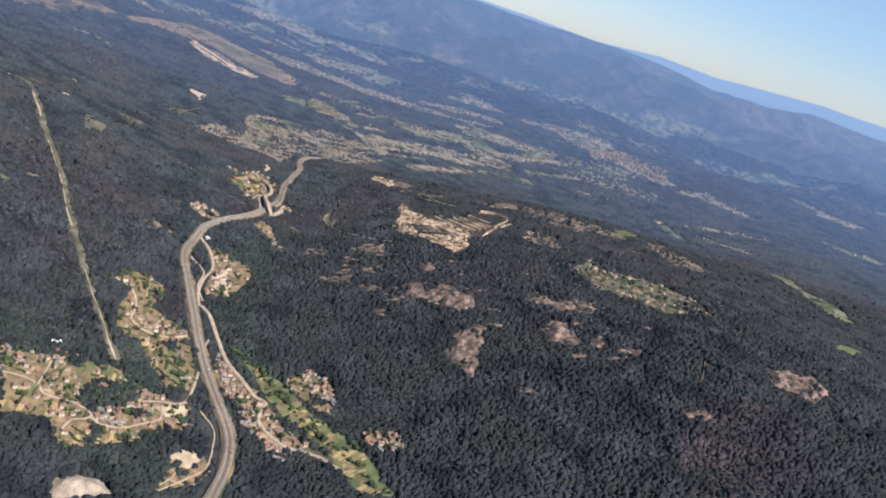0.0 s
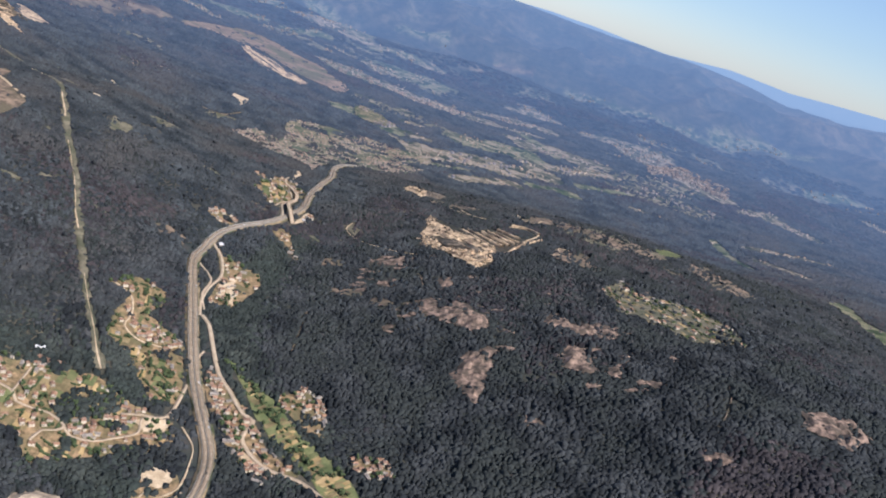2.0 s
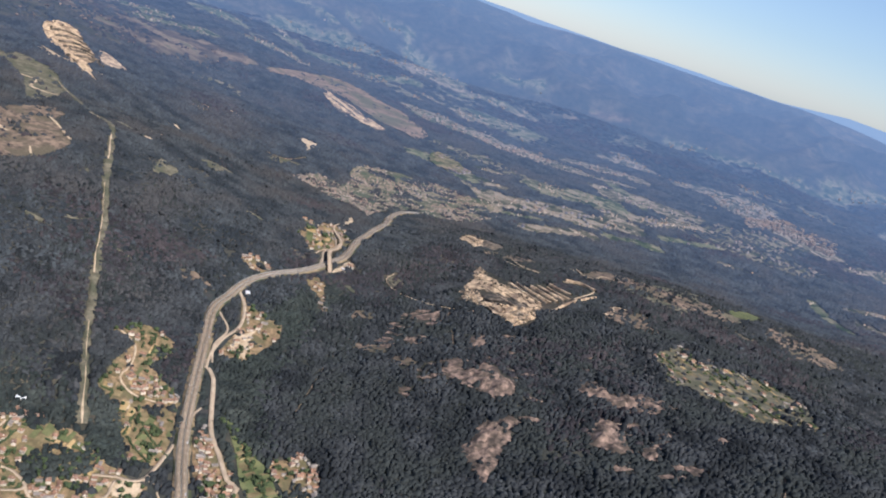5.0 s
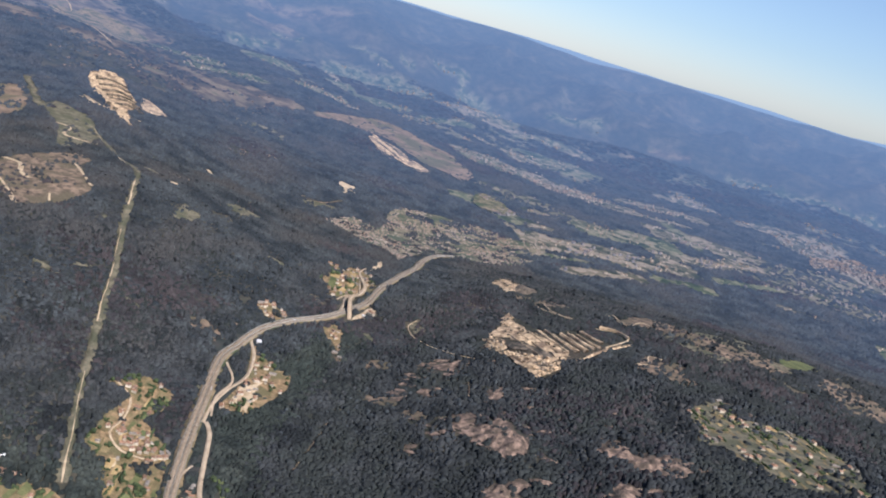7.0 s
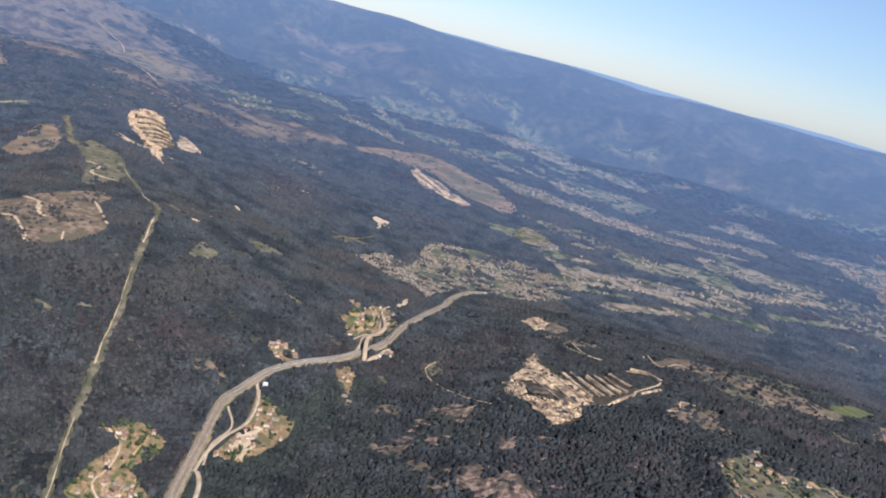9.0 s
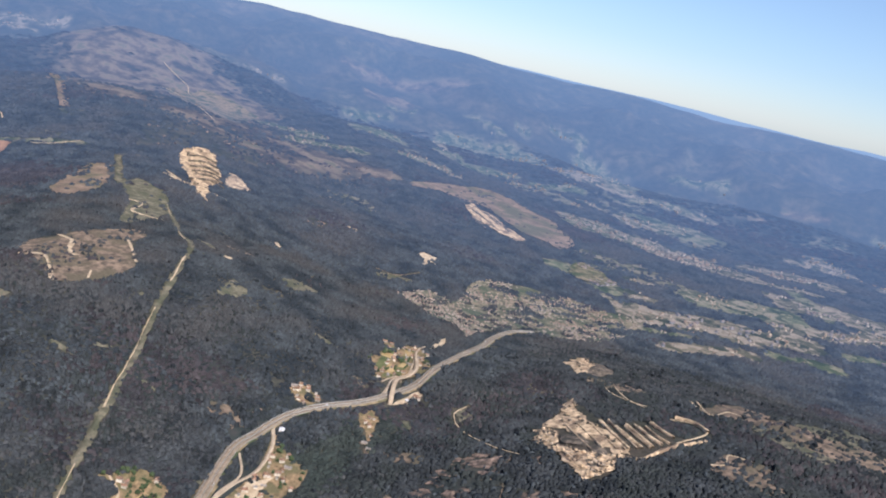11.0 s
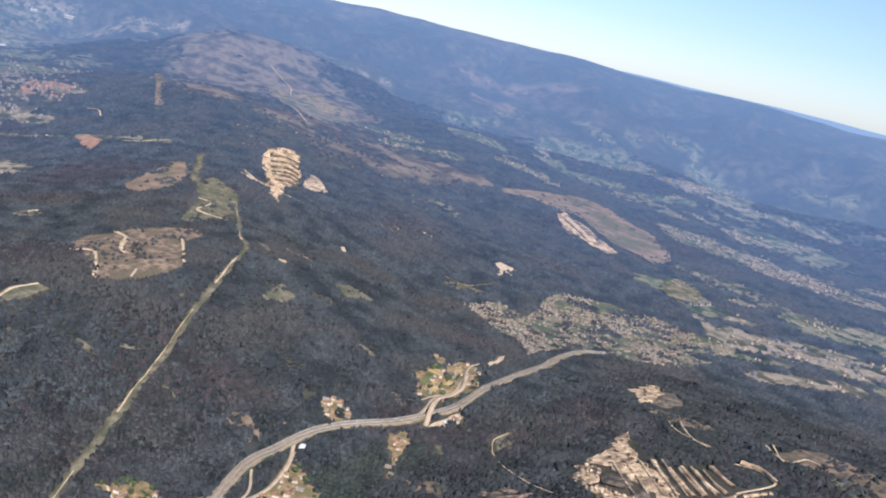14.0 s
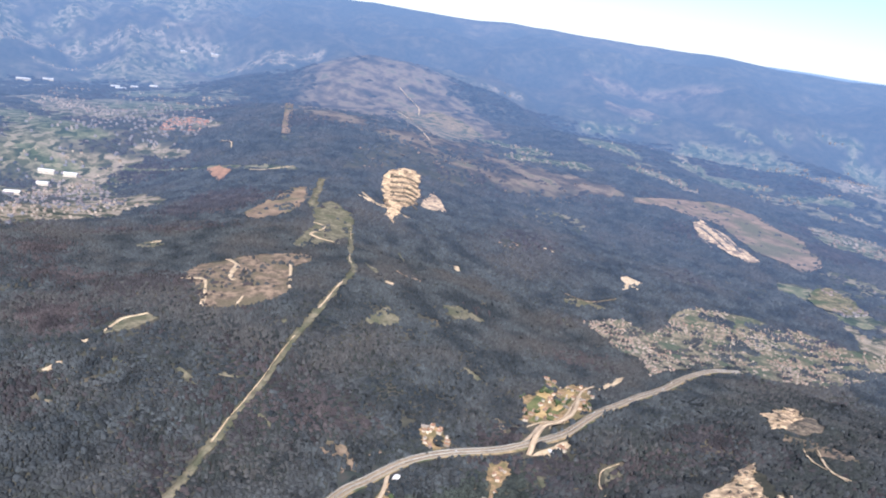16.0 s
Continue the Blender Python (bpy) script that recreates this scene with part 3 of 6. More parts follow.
def patch(name, outline, mat, lift=0.5, step=8.0, wobble=3.0, relief=None, parent=None, label="", seed=0):
    """A piece of ground cover that follows the land, with an uneven edge."""
    from mathutils import geometry
    p = ragged(outline, step, wobble, seed)
    lo, hi = p.min(0), p.max(0)
    gx, gy = np.meshgrid(np.arange(lo[0], hi[0], step), np.arange(lo[1], hi[1], step))
    rs = np.random.RandomState(seed + 3)
    gx, gy = gx.ravel() + rs.uniform(-0.3, 0.3, gx.size) * step, gy.ravel() + rs.uniform(-0.3, 0.3, gy.size) * step
    keep = inside(p, gx, gy)
    gx, gy = gx[keep], gy[keep]
    if len(gx):
        far = distance_to(np.vstack([p, p[:1]]), gx, gy) > step * 0.45
        gx, gy = gx[far], gy[far]
    n = len(p)
    v2 = [Vector(q) for q in p] + [Vector(q) for q in zip(gx, gy)]
    vs, _, fs, *_ = geometry.delaunay_2d_cdt(v2, [(i, (i + 1) % n) for i in range(n)], [], 1, 1e-3)
    xy = np.array([tuple(v) for v in vs])
    z = height(xy[:, 0], xy[:, 1]) + lift
    if relief is not None:
        z = relief(xy[:, 0], xy[:, 1], z, distance_to(np.vstack([p, p[:1]]), xy[:, 0], xy[:, 1]))
    return mesh_object(name, np.c_[xy, z], [list(f) for f in fs], mat, parent, label)


def ribbon(name, points, width, mat, lift=1.0, step=6.0, parent=None, label="", offset=0.0, thick=0.0, uneven=0.0):
    """A strip along a curve, level across, with edges that go down into the ground."""
    c = curve_points(points, step)
    t = np.gradient(c, axis=0)
    t /= np.linalg.norm(t, axis=1)[:, None]
    nrm = np.c_[t[:, 1], -t[:, 0]]
    c = c + nrm * offset
    z = height(c[:, 0], c[:, 1])
    zz = np.convolve(np.pad(z, 3, "edge"), np.ones(7) / 7, "valid")
    z = np.maximum(z, zz) + lift
    wide = width * (1 + uneven * fractal(c[:, 0], c[:, 1], 22, 2))[:, None] / 2
    side = width * uneven * 0.35 * fractal(c[:, 0] + 90, c[:, 1], 30, 2)[:, None]
    a, b = c + nrm * (wide + side), c - nrm * (wide - side)
    drop = max(thick, 0.3)
    rows = [np.c_[a, z - drop], np.c_[a, z], np.c_[b, z], np.c_[b, z - drop]]
    n = len(c)
    verts = np.vstack(rows)
    faces = []
    for k in range(3):
        i = np.arange(n - 1)
        faces.append(np.c_[i + k * n, i + 1 + k * n, i + 1 + (k + 1) * n, i + (k + 1) * n])
    return mesh_object(name, verts, np.vstack(faces)[:, ::-1], mat, parent, label)


# ---- ground ----
az = np.concatenate([np.arange(-100, 60, 0.15), np.arange(60, 260, 4.0)])
rad = [60.0]
while rad[-1] < 4690:
    rad.append(rad[-1] * 1.0125 if rad[-1] > 350 else rad[-1] * 1.06)
rad = np.array(rad)


def sheet(name, radii, mat, close=False):
    A, R = np.meshgrid(np.radians(az), radii)
    x, y = CX + R * np.sin(A), CY + R * np.cos(A)
    z = height(x.ravel(), y.ravel())
    n, m = len(radii), len(az)
    i, j = np.meshgrid(np.arange(n - 1), np.arange(m), indexing="ij")
    jn = (j + 1) % m
    f = np.stack([i * m + j, (i + 1) * m + j, (i + 1) * m + jn, i * m + jn], -1).reshape(-1, 4)[:, ::-1]
    verts = np.c_[x.ravel(), y.ravel(), z]
    if close:
        ring = np.arange(m)
        verts = np.vstack([verts, [CX, CY, height(CX, CY)[0]]])
        tri = np.stack([ring, np.roll(ring, -1), np.full(m, n * m), np.full(m, n * m)], -1)
        ob = mesh_object(name, verts, f, mat, smooth_faces=True)
        bm = bmesh.new()
        bm.from_mesh(ob.data)
        bm.verts.ensure_lookup_table()
        for a, b, c, _ in tri:
            bm.faces.new((bm.verts[b], bm.verts[a], bm.verts[c]))
        bm.to_mesh(ob.data)
        bm.free()
        return ob, verts
    return mesh_object(name, verts, f, mat, smooth_faces=True), verts


# far fields: both ends of a strip and its width
MEADOWS_A = (
    (-1406, 3121, -1156, 3148, 220), (-1517, 3394, -1341, 3304, 66), (-1794, 2936, -1721, 3086, 59), (-1787, 3172, -1673, 3186, 60), (-1392, 2468, -1271, 2527, 86),
    (-1139, 2364, -1032, 2418, 86), (-1101, 2677, -989, 2756, 92), (-1035, 3556, -751, 3190, 144), (-1252, 3616, -1124, 3642, 50), (-1351, 3468, -1282, 3533, 23),
    (-891, 2764, -803, 2869, 80), (-418, 1924, -296, 1878, 62), (-1457, 2139, -1322, 2157, 136), (-1244, 2023, -1163, 2159, 84), (-698, 3665, -529, 3656, 94),
    (-36, 2394, 70, 2190, 38), (-2089, 1037, -1701, 1129, 103), (-1664, 979, -1546, 1034, 42), (-2119, 1404, -1952, 1510, 171),
)
MEADOWS_B = (
    (43, 1803, 120, 1838, 55), (-183, 1674, -102, 1743, 30),
    (-2492, 1511, -2341, 1596, 131), (-1499, 1132, -1159, 1329, 18), (-3071, 1927, -2888, 2080, 34), (-1220, 2653, -1164, 2722, 51), (-160, 2028, -11, 2097, 117),
    (-543, 2901, -409, 2904, 167), (-651, 3062, -527, 3161, 55), (-556, 2425, -490, 2439, 205), (49, 3581, 212, 3555, 70), (212, 3555, 454, 3529, 52),
    (454, 3529, 694, 3507, 74), (698, 3563, 950, 3647, 167), (136, 1946, 249, 2044, 49), (440, 1879, 483, 1665, 22), (575, 1458, 591, 1231, 44),
    (922, 2125, 988, 2075, 68), (998, 3246, 1296, 3216, 100),
)
HAMLETS_A = (
    (-1374, 2757, -1204, 2710, 39), (-1078, 2396, -972, 2387, 56), (-735, 3079, -605, 3100, 65), (-603, 3096, -439, 3185, 69), (-619, 2469, -490, 2519, 154),
    (-569, 2766, -430, 2923, 100), (-465, 2492, -381, 2428, 120), (-377, 2455, -218, 2428, 220), (-194, 2679, -86, 2534, 40), (-175, 2049, -52, 2075, 94),
    (-93, 2930, -30, 2926, 111), (-124, 2406, 1, 2450, 60), (-2156, 2729, -2073, 2903, 32), (-730, 2775, -653, 2745, 51), (-2426, 1207, -1942, 1264, 139),
    (-1614, 1055, -1524, 1153, 53), (-1594, 1203, -1487, 1247, 55), (-1787, 1331, -1610, 1380, 67), (-1102, 803, -1197, 1026, 140),
)
HAMLETS_B = (
    (-1319, 881, -1470, 1044, 86), (-1477, 1046, -1510, 1113, 28), (-3295, 1324, -3236, 1943, 49), (-3224, 1713, -3074, 2117, 34), (-3159, 1405, -3049, 1632, 59),
    (-2907, 2090, -2688, 2189, 62), (-2841, 2197, -2728, 2336, 65), (-198, 1759, -69, 1824, 75), (-3, 2030, 60, 1954, 76), (-903, 3089, -814, 3141, 220),
    (-468, 2584, -326, 2595, 124), (-326, 2595, -194, 2369, 84), (-82, 3060, 17, 2918, 75), (-154, 2641, -27, 2611, 140), (212, 2825, 345, 2791, 220),
    (303, 2721, 409, 2513, 161), (393, 2526, 512, 2393, 145), (-6, 2245, 135, 2292, 130), (51, 2022, 195, 2182, 91),
)
HAMLETS_C = (
    (-227, 1673, -159, 1799, 61), (-207, 1791, -76, 1847, 77), (-124, 1811, 47, 1925, 117), (-102, 1644, -4, 1744, 57), (-57, 2282, 21, 2252, 57), (-297, 1997, -253, 2014, 36), (-285, 1894, -220, 1898, 41), (-281, 1815, -244, 1792, 23),
    (259, 1930, 340, 1935, 18), (565, 2294, 675, 2389, 52), (660, 2316, 734, 2232, 88), (505, 1771, 585, 1681, 25), (513, 1874, 695, 1899, 36),
    (1003, 2680, 1055, 2618, 73), (1073, 2567, 1134, 2547, 86),
)
MOORS = (
    (-410, 3271, -299, 3313, 24), (-270, 3609, -147, 3611, 41), (-2185, 3365, -1739, 3614, 92), (-1878, 3225, -1808, 3278, 135), (-1107, 1960, -994, 2046, 97),
    (-1880, 2174, -1572, 2178, 191),
)


def strips(rows, x, y, wob):
    """1 inside the strips, with ragged edges."""
    best = np.zeros(np.shape(x))
    for ax, ay, bx, by, wide in rows:
        pad = wide * 0.7
        k = np.nonzero((x > min(ax, bx) - pad) & (x < max(ax, bx) + pad) & (y > min(ay, by) - pad) & (y < max(ay, by) + pad))[0]
        if len(k):
            d = distance_to(((ax, ay), (bx, by)), x[k], y[k]) + wob[k] * min(wide * 0.35, 34)
            best[k] = np.maximum(best[k], smooth(wide * 0.58, wide * 0.42, d))
    return best


def cover_values(x, y):
    """How far a spot is farmed valley (0 to 1), how far it is open heath, and how green its fields are."""
    z = height(x, y)
    r, a = np.hypot(x - CX, y - CY), np.degrees(np.arctan2(x - CX, y - CY))
    n = fractal(x * 0.6 + 200, y, 190, 5)
    wob = fractal(x + 17, y - 40, 70, 4)
    low = 1 - smooth(28, 85, z)
    farmed = smooth(0.40, 0.58, n + 0.16 * low - 0.10 * (1 - low)) * smooth(1500, 1900, r) * (1 - 0.6 * smooth(2900, 3600, r)) * 0.8
    n2 = fractal(x + 700, y * 0.8, 120, 4) + 0.5 * fractal(x, y + 300, 420, 2)
    plain = smooth(-58, -63, a) * smooth(1450, 1600, r) * smooth(-0.12, 0.2, n2)
    green = strips(MEADOWS_A + MEADOWS_B, x, y, wob)
    tan = strips(HAMLETS_A + HAMLETS_B + HAMLETS_C, x, y, wob)
    farmed = np.maximum(np.maximum(farmed, plain), np.maximum(green, tan))
    d = distance_to(np.array(RIDGE), x, y)
    ridge = smooth(360, 200, d + 150 * n + 190 * smooth(-1450, -1150, x))
    high = 0.5 * smooth(3000, 3600, r) * smooth(150, 230, z) * smooth(0.1, 0.4, fractal(x - 400, y + 800, 420, 4))
    scrub = 1 - 0.55 * smooth(-1700, -1350, x) * smooth(-0.15, 0.2, fractal(x + 55, y, 85, 3))
    heath = np.maximum(np.maximum(ridge * 0.95 * scrub, high), strips(MOORS, x, y, wob))
    fields = np.maximum(green, tan)
    heath = heath * (1 - fields)
    return np.clip(farmed * (1 - heath), 0, 1), np.clip(heath, 0, 1), np.clip(0.45 + 0.55 * green - 0.45 * tan, 0, 1)


def land_material(name, glow):
    """Woods, farmed valley and heath side by side by the cover attribute; glow adds blue haze as emission."""
    m = bpy.data.materials.new(name)
    m.use_nodes = True
    nt = m.node_tree
    bs = nt.nodes["Principled BSDF"]
    bs.inputs["Roughness"].default_value = 0.95
    bs.inputs["Specular IOR Level"].default_value = 0.1
    geo = nt.nodes.new("ShaderNodeNewGeometry")
    at = nt.nodes.new("ShaderNodeAttribute")
    at.attribute_name = "cover"
    sep = nt.nodes.new("ShaderNodeSeparateColor")
    nt.links.new(at.outputs["Color"], sep.inputs[0])

    def noise_node(size, detail=5.0):
        n = nt.nodes.new("ShaderNodeTexNoise")
        n.inputs["Scale"].default_value = 1.0 / size
        n.inputs["Detail"].default_value = detail
        n.inputs["Roughness"].default_value = 0.6
        nt.links.new(geo.outputs["Position"], n.inputs["Vector"])
        return n.outputs[0]

    def ramp(source, *stops):
        r = nt.nodes.new("ShaderNodeValToRGB")
        while len(r.color_ramp.elements) < len(stops):
            r.color_ramp.elements.new(0.5)
        for e, (p, c) in zip(r.color_ramp.elements, stops):
            e.position, e.color = p, (*c, 1)
        nt.links.new(source, r.inputs[0])
        return r.outputs[0]

    def mix(f, a, b):
        x = nt.nodes.new("ShaderNodeMix")
        x.data_type = "RGBA"
        nt.links.new(f, x.inputs[0])
        nt.links.new(a, x.inputs[6])
        nt.links.new(b, x.inputs[7])
        return x.outputs[2]

    woods = ramp(noise_node(22), (0.35, (0.022, 0.029, 0.030)), (0.55, (0.042, 0.048, 0.044)), (0.7, (0.062, 0.054, 0.052)))
    woods = mix(ramp(noise_node(170, 6.0), (0.42, (0.0, 0.0, 0.0)), (0.62, (1.0, 1.0, 1.0))), woods, ramp(noise_node(45, 6.0), (0.4, (0.035, 0.038, 0.030)), (0.62, (0.115, 0.098, 0.070))))
    cells = nt.nodes.new("ShaderNodeTexVoronoi")
    cells.inputs["Scale"].default_value = 1 / 22.0
    nt.links.new(geo.outputs["Position"], cells.inputs["Vector"])
    plot = nt.nodes.new("ShaderNodeSeparateColor")
    nt.links.new(cells.outputs["Color"], plot.inputs[0])
    blend = nt.nodes.new("ShaderNodeMix")
    blend.inputs[0].default_value = 0.38
    nt.links.new(noise_node(24, 7.0), blend.inputs[2])
    nt.links.new(plot.outputs[0], blend.inputs[3])
    tan = ramp(blend.outputs[0], (0.34, (0.035, 0.042, 0.026)), (0.42, (0.10, 0.092, 0.055)), (0.50, (0.20, 0.165, 0.115)), (0.60, (0.30, 0.245, 0.18)), (0.68, (0.075, 0.072, 0.045)))
    green = ramp(blend.outputs[0], (0.34, (0.030, 0.044, 0.022)), (0.43, (0.075, 0.088, 0.046)), (0.52, (0.135, 0.138, 0.078)), (0.61, (0.22, 0.195, 0.125)), (0.69, (0.06, 0.075, 0.035)))
    farm = mix(at.outputs["Alpha"], tan, green)
    heath = ramp(noise_node(60, 8.0), (0.36, (0.036, 0.033, 0.030)), (0.47, (0.095, 0.072, 0.054)), (0.57, (0.21, 0.158, 0.108)), (0.66, (0.12, 0.108, 0.064)))
    col = mix(sep.outputs[1], mix(sep.outputs[0], woods, farm), heath)
    nt.links.new(col, bs.inputs["Base Color"])
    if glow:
        # haze painted as emission, paler towards the farthest range
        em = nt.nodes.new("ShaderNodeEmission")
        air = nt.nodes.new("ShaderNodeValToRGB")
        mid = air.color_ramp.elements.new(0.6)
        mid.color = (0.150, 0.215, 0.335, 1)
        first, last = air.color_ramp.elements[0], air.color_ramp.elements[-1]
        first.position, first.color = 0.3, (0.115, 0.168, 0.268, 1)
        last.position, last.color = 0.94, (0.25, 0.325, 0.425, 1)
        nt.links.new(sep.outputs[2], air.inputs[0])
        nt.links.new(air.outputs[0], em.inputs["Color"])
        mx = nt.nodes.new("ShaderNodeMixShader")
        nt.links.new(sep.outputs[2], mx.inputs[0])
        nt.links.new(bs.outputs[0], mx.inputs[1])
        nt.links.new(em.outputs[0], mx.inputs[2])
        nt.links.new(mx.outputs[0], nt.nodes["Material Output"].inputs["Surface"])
    return m


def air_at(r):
    """How much blue haze emission is mixed into the far land at distance r."""
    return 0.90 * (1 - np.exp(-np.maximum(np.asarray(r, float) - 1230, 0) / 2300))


def paint_cover(ob, verts):
    farmed, heath, green = cover_values(verts[:, 0], verts[:, 1])
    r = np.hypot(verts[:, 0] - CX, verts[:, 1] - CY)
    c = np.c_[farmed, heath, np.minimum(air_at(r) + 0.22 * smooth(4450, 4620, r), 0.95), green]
    a = ob.data.attributes.new("cover", "FLOAT_COLOR", "POINT")
    a.data.foreach_set("color", c.astype(np.float32).ravel())


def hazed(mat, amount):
    """The same surface far off, with blue haze mixed in as emission."""
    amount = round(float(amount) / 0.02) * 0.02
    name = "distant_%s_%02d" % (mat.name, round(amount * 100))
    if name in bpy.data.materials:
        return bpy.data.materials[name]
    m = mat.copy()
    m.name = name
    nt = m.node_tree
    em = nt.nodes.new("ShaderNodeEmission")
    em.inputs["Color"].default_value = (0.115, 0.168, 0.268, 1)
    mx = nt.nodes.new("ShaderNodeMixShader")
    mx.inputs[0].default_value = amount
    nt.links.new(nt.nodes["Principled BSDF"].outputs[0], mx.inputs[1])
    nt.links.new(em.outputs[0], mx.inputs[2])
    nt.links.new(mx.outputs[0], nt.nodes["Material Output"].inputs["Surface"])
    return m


split = int(np.searchsorted(rad, 1250))
ground, gv = sheet("ground", rad[:split + 1], land_material("land", False), True)
paint_cover(ground, gv)
tagged(ground, "wooded valley ground with dark forest floor", "ground", kind="structure")
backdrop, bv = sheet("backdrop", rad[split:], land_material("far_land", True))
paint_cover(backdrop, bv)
tagged(backdrop, "far hills, farmed valleys and distant ranges with painted blue haze", "backdrop", kind="structure")

# ---- ground cover patches ----
def cover_patch(name, outline, mat, label, lift=0.6, step=9.0, wobble=4.0, seed=0, relief=None, category=""):
    return tagged(patch(name, outline, mat, lift, step, wobble, relief, None, "", seed), label, category or name.replace("_", " "), kind="structure")


YARDS = (
    (WEST_VILLAGE, "dry grassy ground of a scattered village"), (FARMS, "tan farmyards and plots on a slope"),
    (EAST_STRIP, "bare earth and gardens along a village lane"), (HAMLET_E, "tan yards of a hillside hamlet"),
    (HAMLET_F, "yards of a small hamlet beside woods"), (LOOP_HAMLET, "sandy yards inside a road loop"),
    (HAMLET_J, "grassy slope with scattered village gardens"), (HAMLET_M, "bare ground of a roadside hamlet"),
    (TOWN, "mixed gardens and streets of a small town"), 
    (HILLTOWN, "tan gardens of a hillside village"), (PATCH_TR, "bare strip of ground below a road"), (HAMLET_K, "green and tan yards below the carriageway"),
)
for k, (o, lab) in enumerate(YARDS):
    big = o in (TOWN, HILLTOWN)
    cover_patch("village_ground", o, hazed(TOWN_GROUND, 0.08) if big else DRY, lab, 3.5 if o is HILLTOWN else 1.2 if big else 0.4, 12 if big else 8, 14 if big else 4, k)
cover_patch("meadow", GREENS, GREEN, "green meadows along a valley stream", 0.5, 9, 4, 20)
CLEARINGS = (
    (CLEARING_A, CUT, "felled brown clearing crossed by tracks", 12), (CLEARING_B, HEATH, "bare brown heath clearing among woods", 16),
    (CLEARING_C, STRIP, "grassy clearing beside a power line", 14), (CLEARING_D, STRIP, "small grassy clearing in the woods", 9),
    (CLEARING_E, SANDY, "pale sandy clearing in the woods", 7), (RED_EARTH, RED, "patch of bare red earth", 14),
    (GLADE, STRIP, "grassy glade in dark woods", 10), (GLADE2, STRIP, "pale green glade in woods", 12),
    (QUARRY_2B, HEATH, "bare brown hilltop beside a quarry", 22), (QUARRY_1B, QUARRY, "sandy slope beside a stone quarry", 14),
    (SAND, SANDY, "pale sandy pit in the woods", 9), (SAND2, SANDY, "sandy cut in the woods", 8),
    (EAST_FIELD, STRIP, "walled plots on a hillside", 11), (BROWN_SLOPE, CUT, "brown scrubby hill slope", 14),
    (SAND_PIT, DRY, "rough building ground", 7), (FIELD_R, GREEN, "green field on a hillside", 10),
    (FIELD_S, GREEN, "green field at a wood's edge", 10), (MEADOW_T, VERGE, "pale grassy mountain shoulder", 40),
    (SAND_A, SANDY, "bare sandy yard beside houses", 4), (SAND_B, SANDY, "bare sandy bank along a lane", 4), (SAND_C, SANDY, "sandy bank below houses", 5),
    (SAND_D, SANDY, "bare yellow building plot", 4), (SAND_E, SANDY, "bare yellow yard", 4), (FIELD_W, OLIVE, "dry grass field among houses", 6), (FIELD_X, OLIVE, "strip fields beside a lane", 6),
    (RIDGE_HAMLET, CUT, "open ground with walls on a ridge", 12),
    (CLR_Q, STRIP, "rough olive pasture on a ridge", 11), (CLR_R, CUT, "brown scrubby clearing with a sandy path", 8), (SAND_L, SANDY, "bare yellow slope between houses", 4), (SAND_F, SANDY, "bare yellow earth on building ground", 4),
    (YARD_J, SANDY, "bright bare yard at a road junction", 5), (SAND_J, SANDY, "bare slope beside houses", 7),
    (GL_A, STRIP, "small green glade in woods", 7), (MPATCH, VERGE, "pale grassy mountain flank", 34),
)
for k, (o, m, lab, st) in enumerate(CLEARINGS):
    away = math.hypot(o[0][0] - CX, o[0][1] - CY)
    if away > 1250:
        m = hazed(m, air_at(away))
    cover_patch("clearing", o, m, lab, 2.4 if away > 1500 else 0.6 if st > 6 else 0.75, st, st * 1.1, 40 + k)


# small openings in the woods: both ends and the width
GLADES = (
    (174, 1284, 202, 1295, 60),
    (-631, 1127, -563, 1111, 9), (-493, 1148, -464, 1189, 28), (-477, 1030, -465, 1061, 17), (-842, 906, -826, 938, 38), (-464, 800, -429, 807, 7),
    (-499, 752, -479, 761, 8), (-528, 1422, -499, 1427, 16), (-372, 1082, -345, 1083, 9), (-385, 841, -360, 845, 6), (-475, 680, -453, 688, 6),
    (-196, 1017, -172, 1002, 6), (-442, 829, -429, 846, 7), (-486, 1364, -443, 1339, 6), (-704, 1235, -636, 1204, 6), (-473, 1023, -476, 1075, 13),
    (-503, 933, -493, 941, 13), (-530, 1414, -482, 1467, 27), (223, 1201, 248, 1212, 33), (-254, 799, -243, 799, 7),
)
BARE_SPOTS = (
    (-558, 1111, -543, 1112, 11), (-843, 923, -848, 945, 11), (-545, 739, -542, 748, 11), (-685, 1532, -655, 1535, 10), (-527, 1572, -507, 1569, 8),
    (-934, 1331, -874, 1332, 11),
)
STONY_SPOTS = (
    (-717, 1457, -689, 1502, 34), (-288, 871, -295, 899, 7), (-298, 901, -294, 929, 6), (-721, 1458, -689, 1483, 58), (-94, 969, -57, 964, 19),
    (-114, 933, -82, 914, 9), (-52, 999, -29, 981, 9), (180, 1023, 217, 1023, 32), (-214, 962, -181, 941, 6),
)
BROWN_SPOTS = (
    (51, 1248, 137, 1203, 60), (157, 1199, 247, 1199, 60), (109, 1044, 160, 1044, 33), (-99, 1244, -15, 1223, 34), (-172, 948, -125, 957, 26), (-81, 863, -45, 853, 17),
    (-607, 1162, -553, 1164, 23), (-327, 872, -292, 880, 10), (-288, 1055, -260, 1043, 6), (-332, 882, -285, 888, 20), (116, 1229, 180, 1171, 45),
    (-126, 887, -86, 875, 18),
)


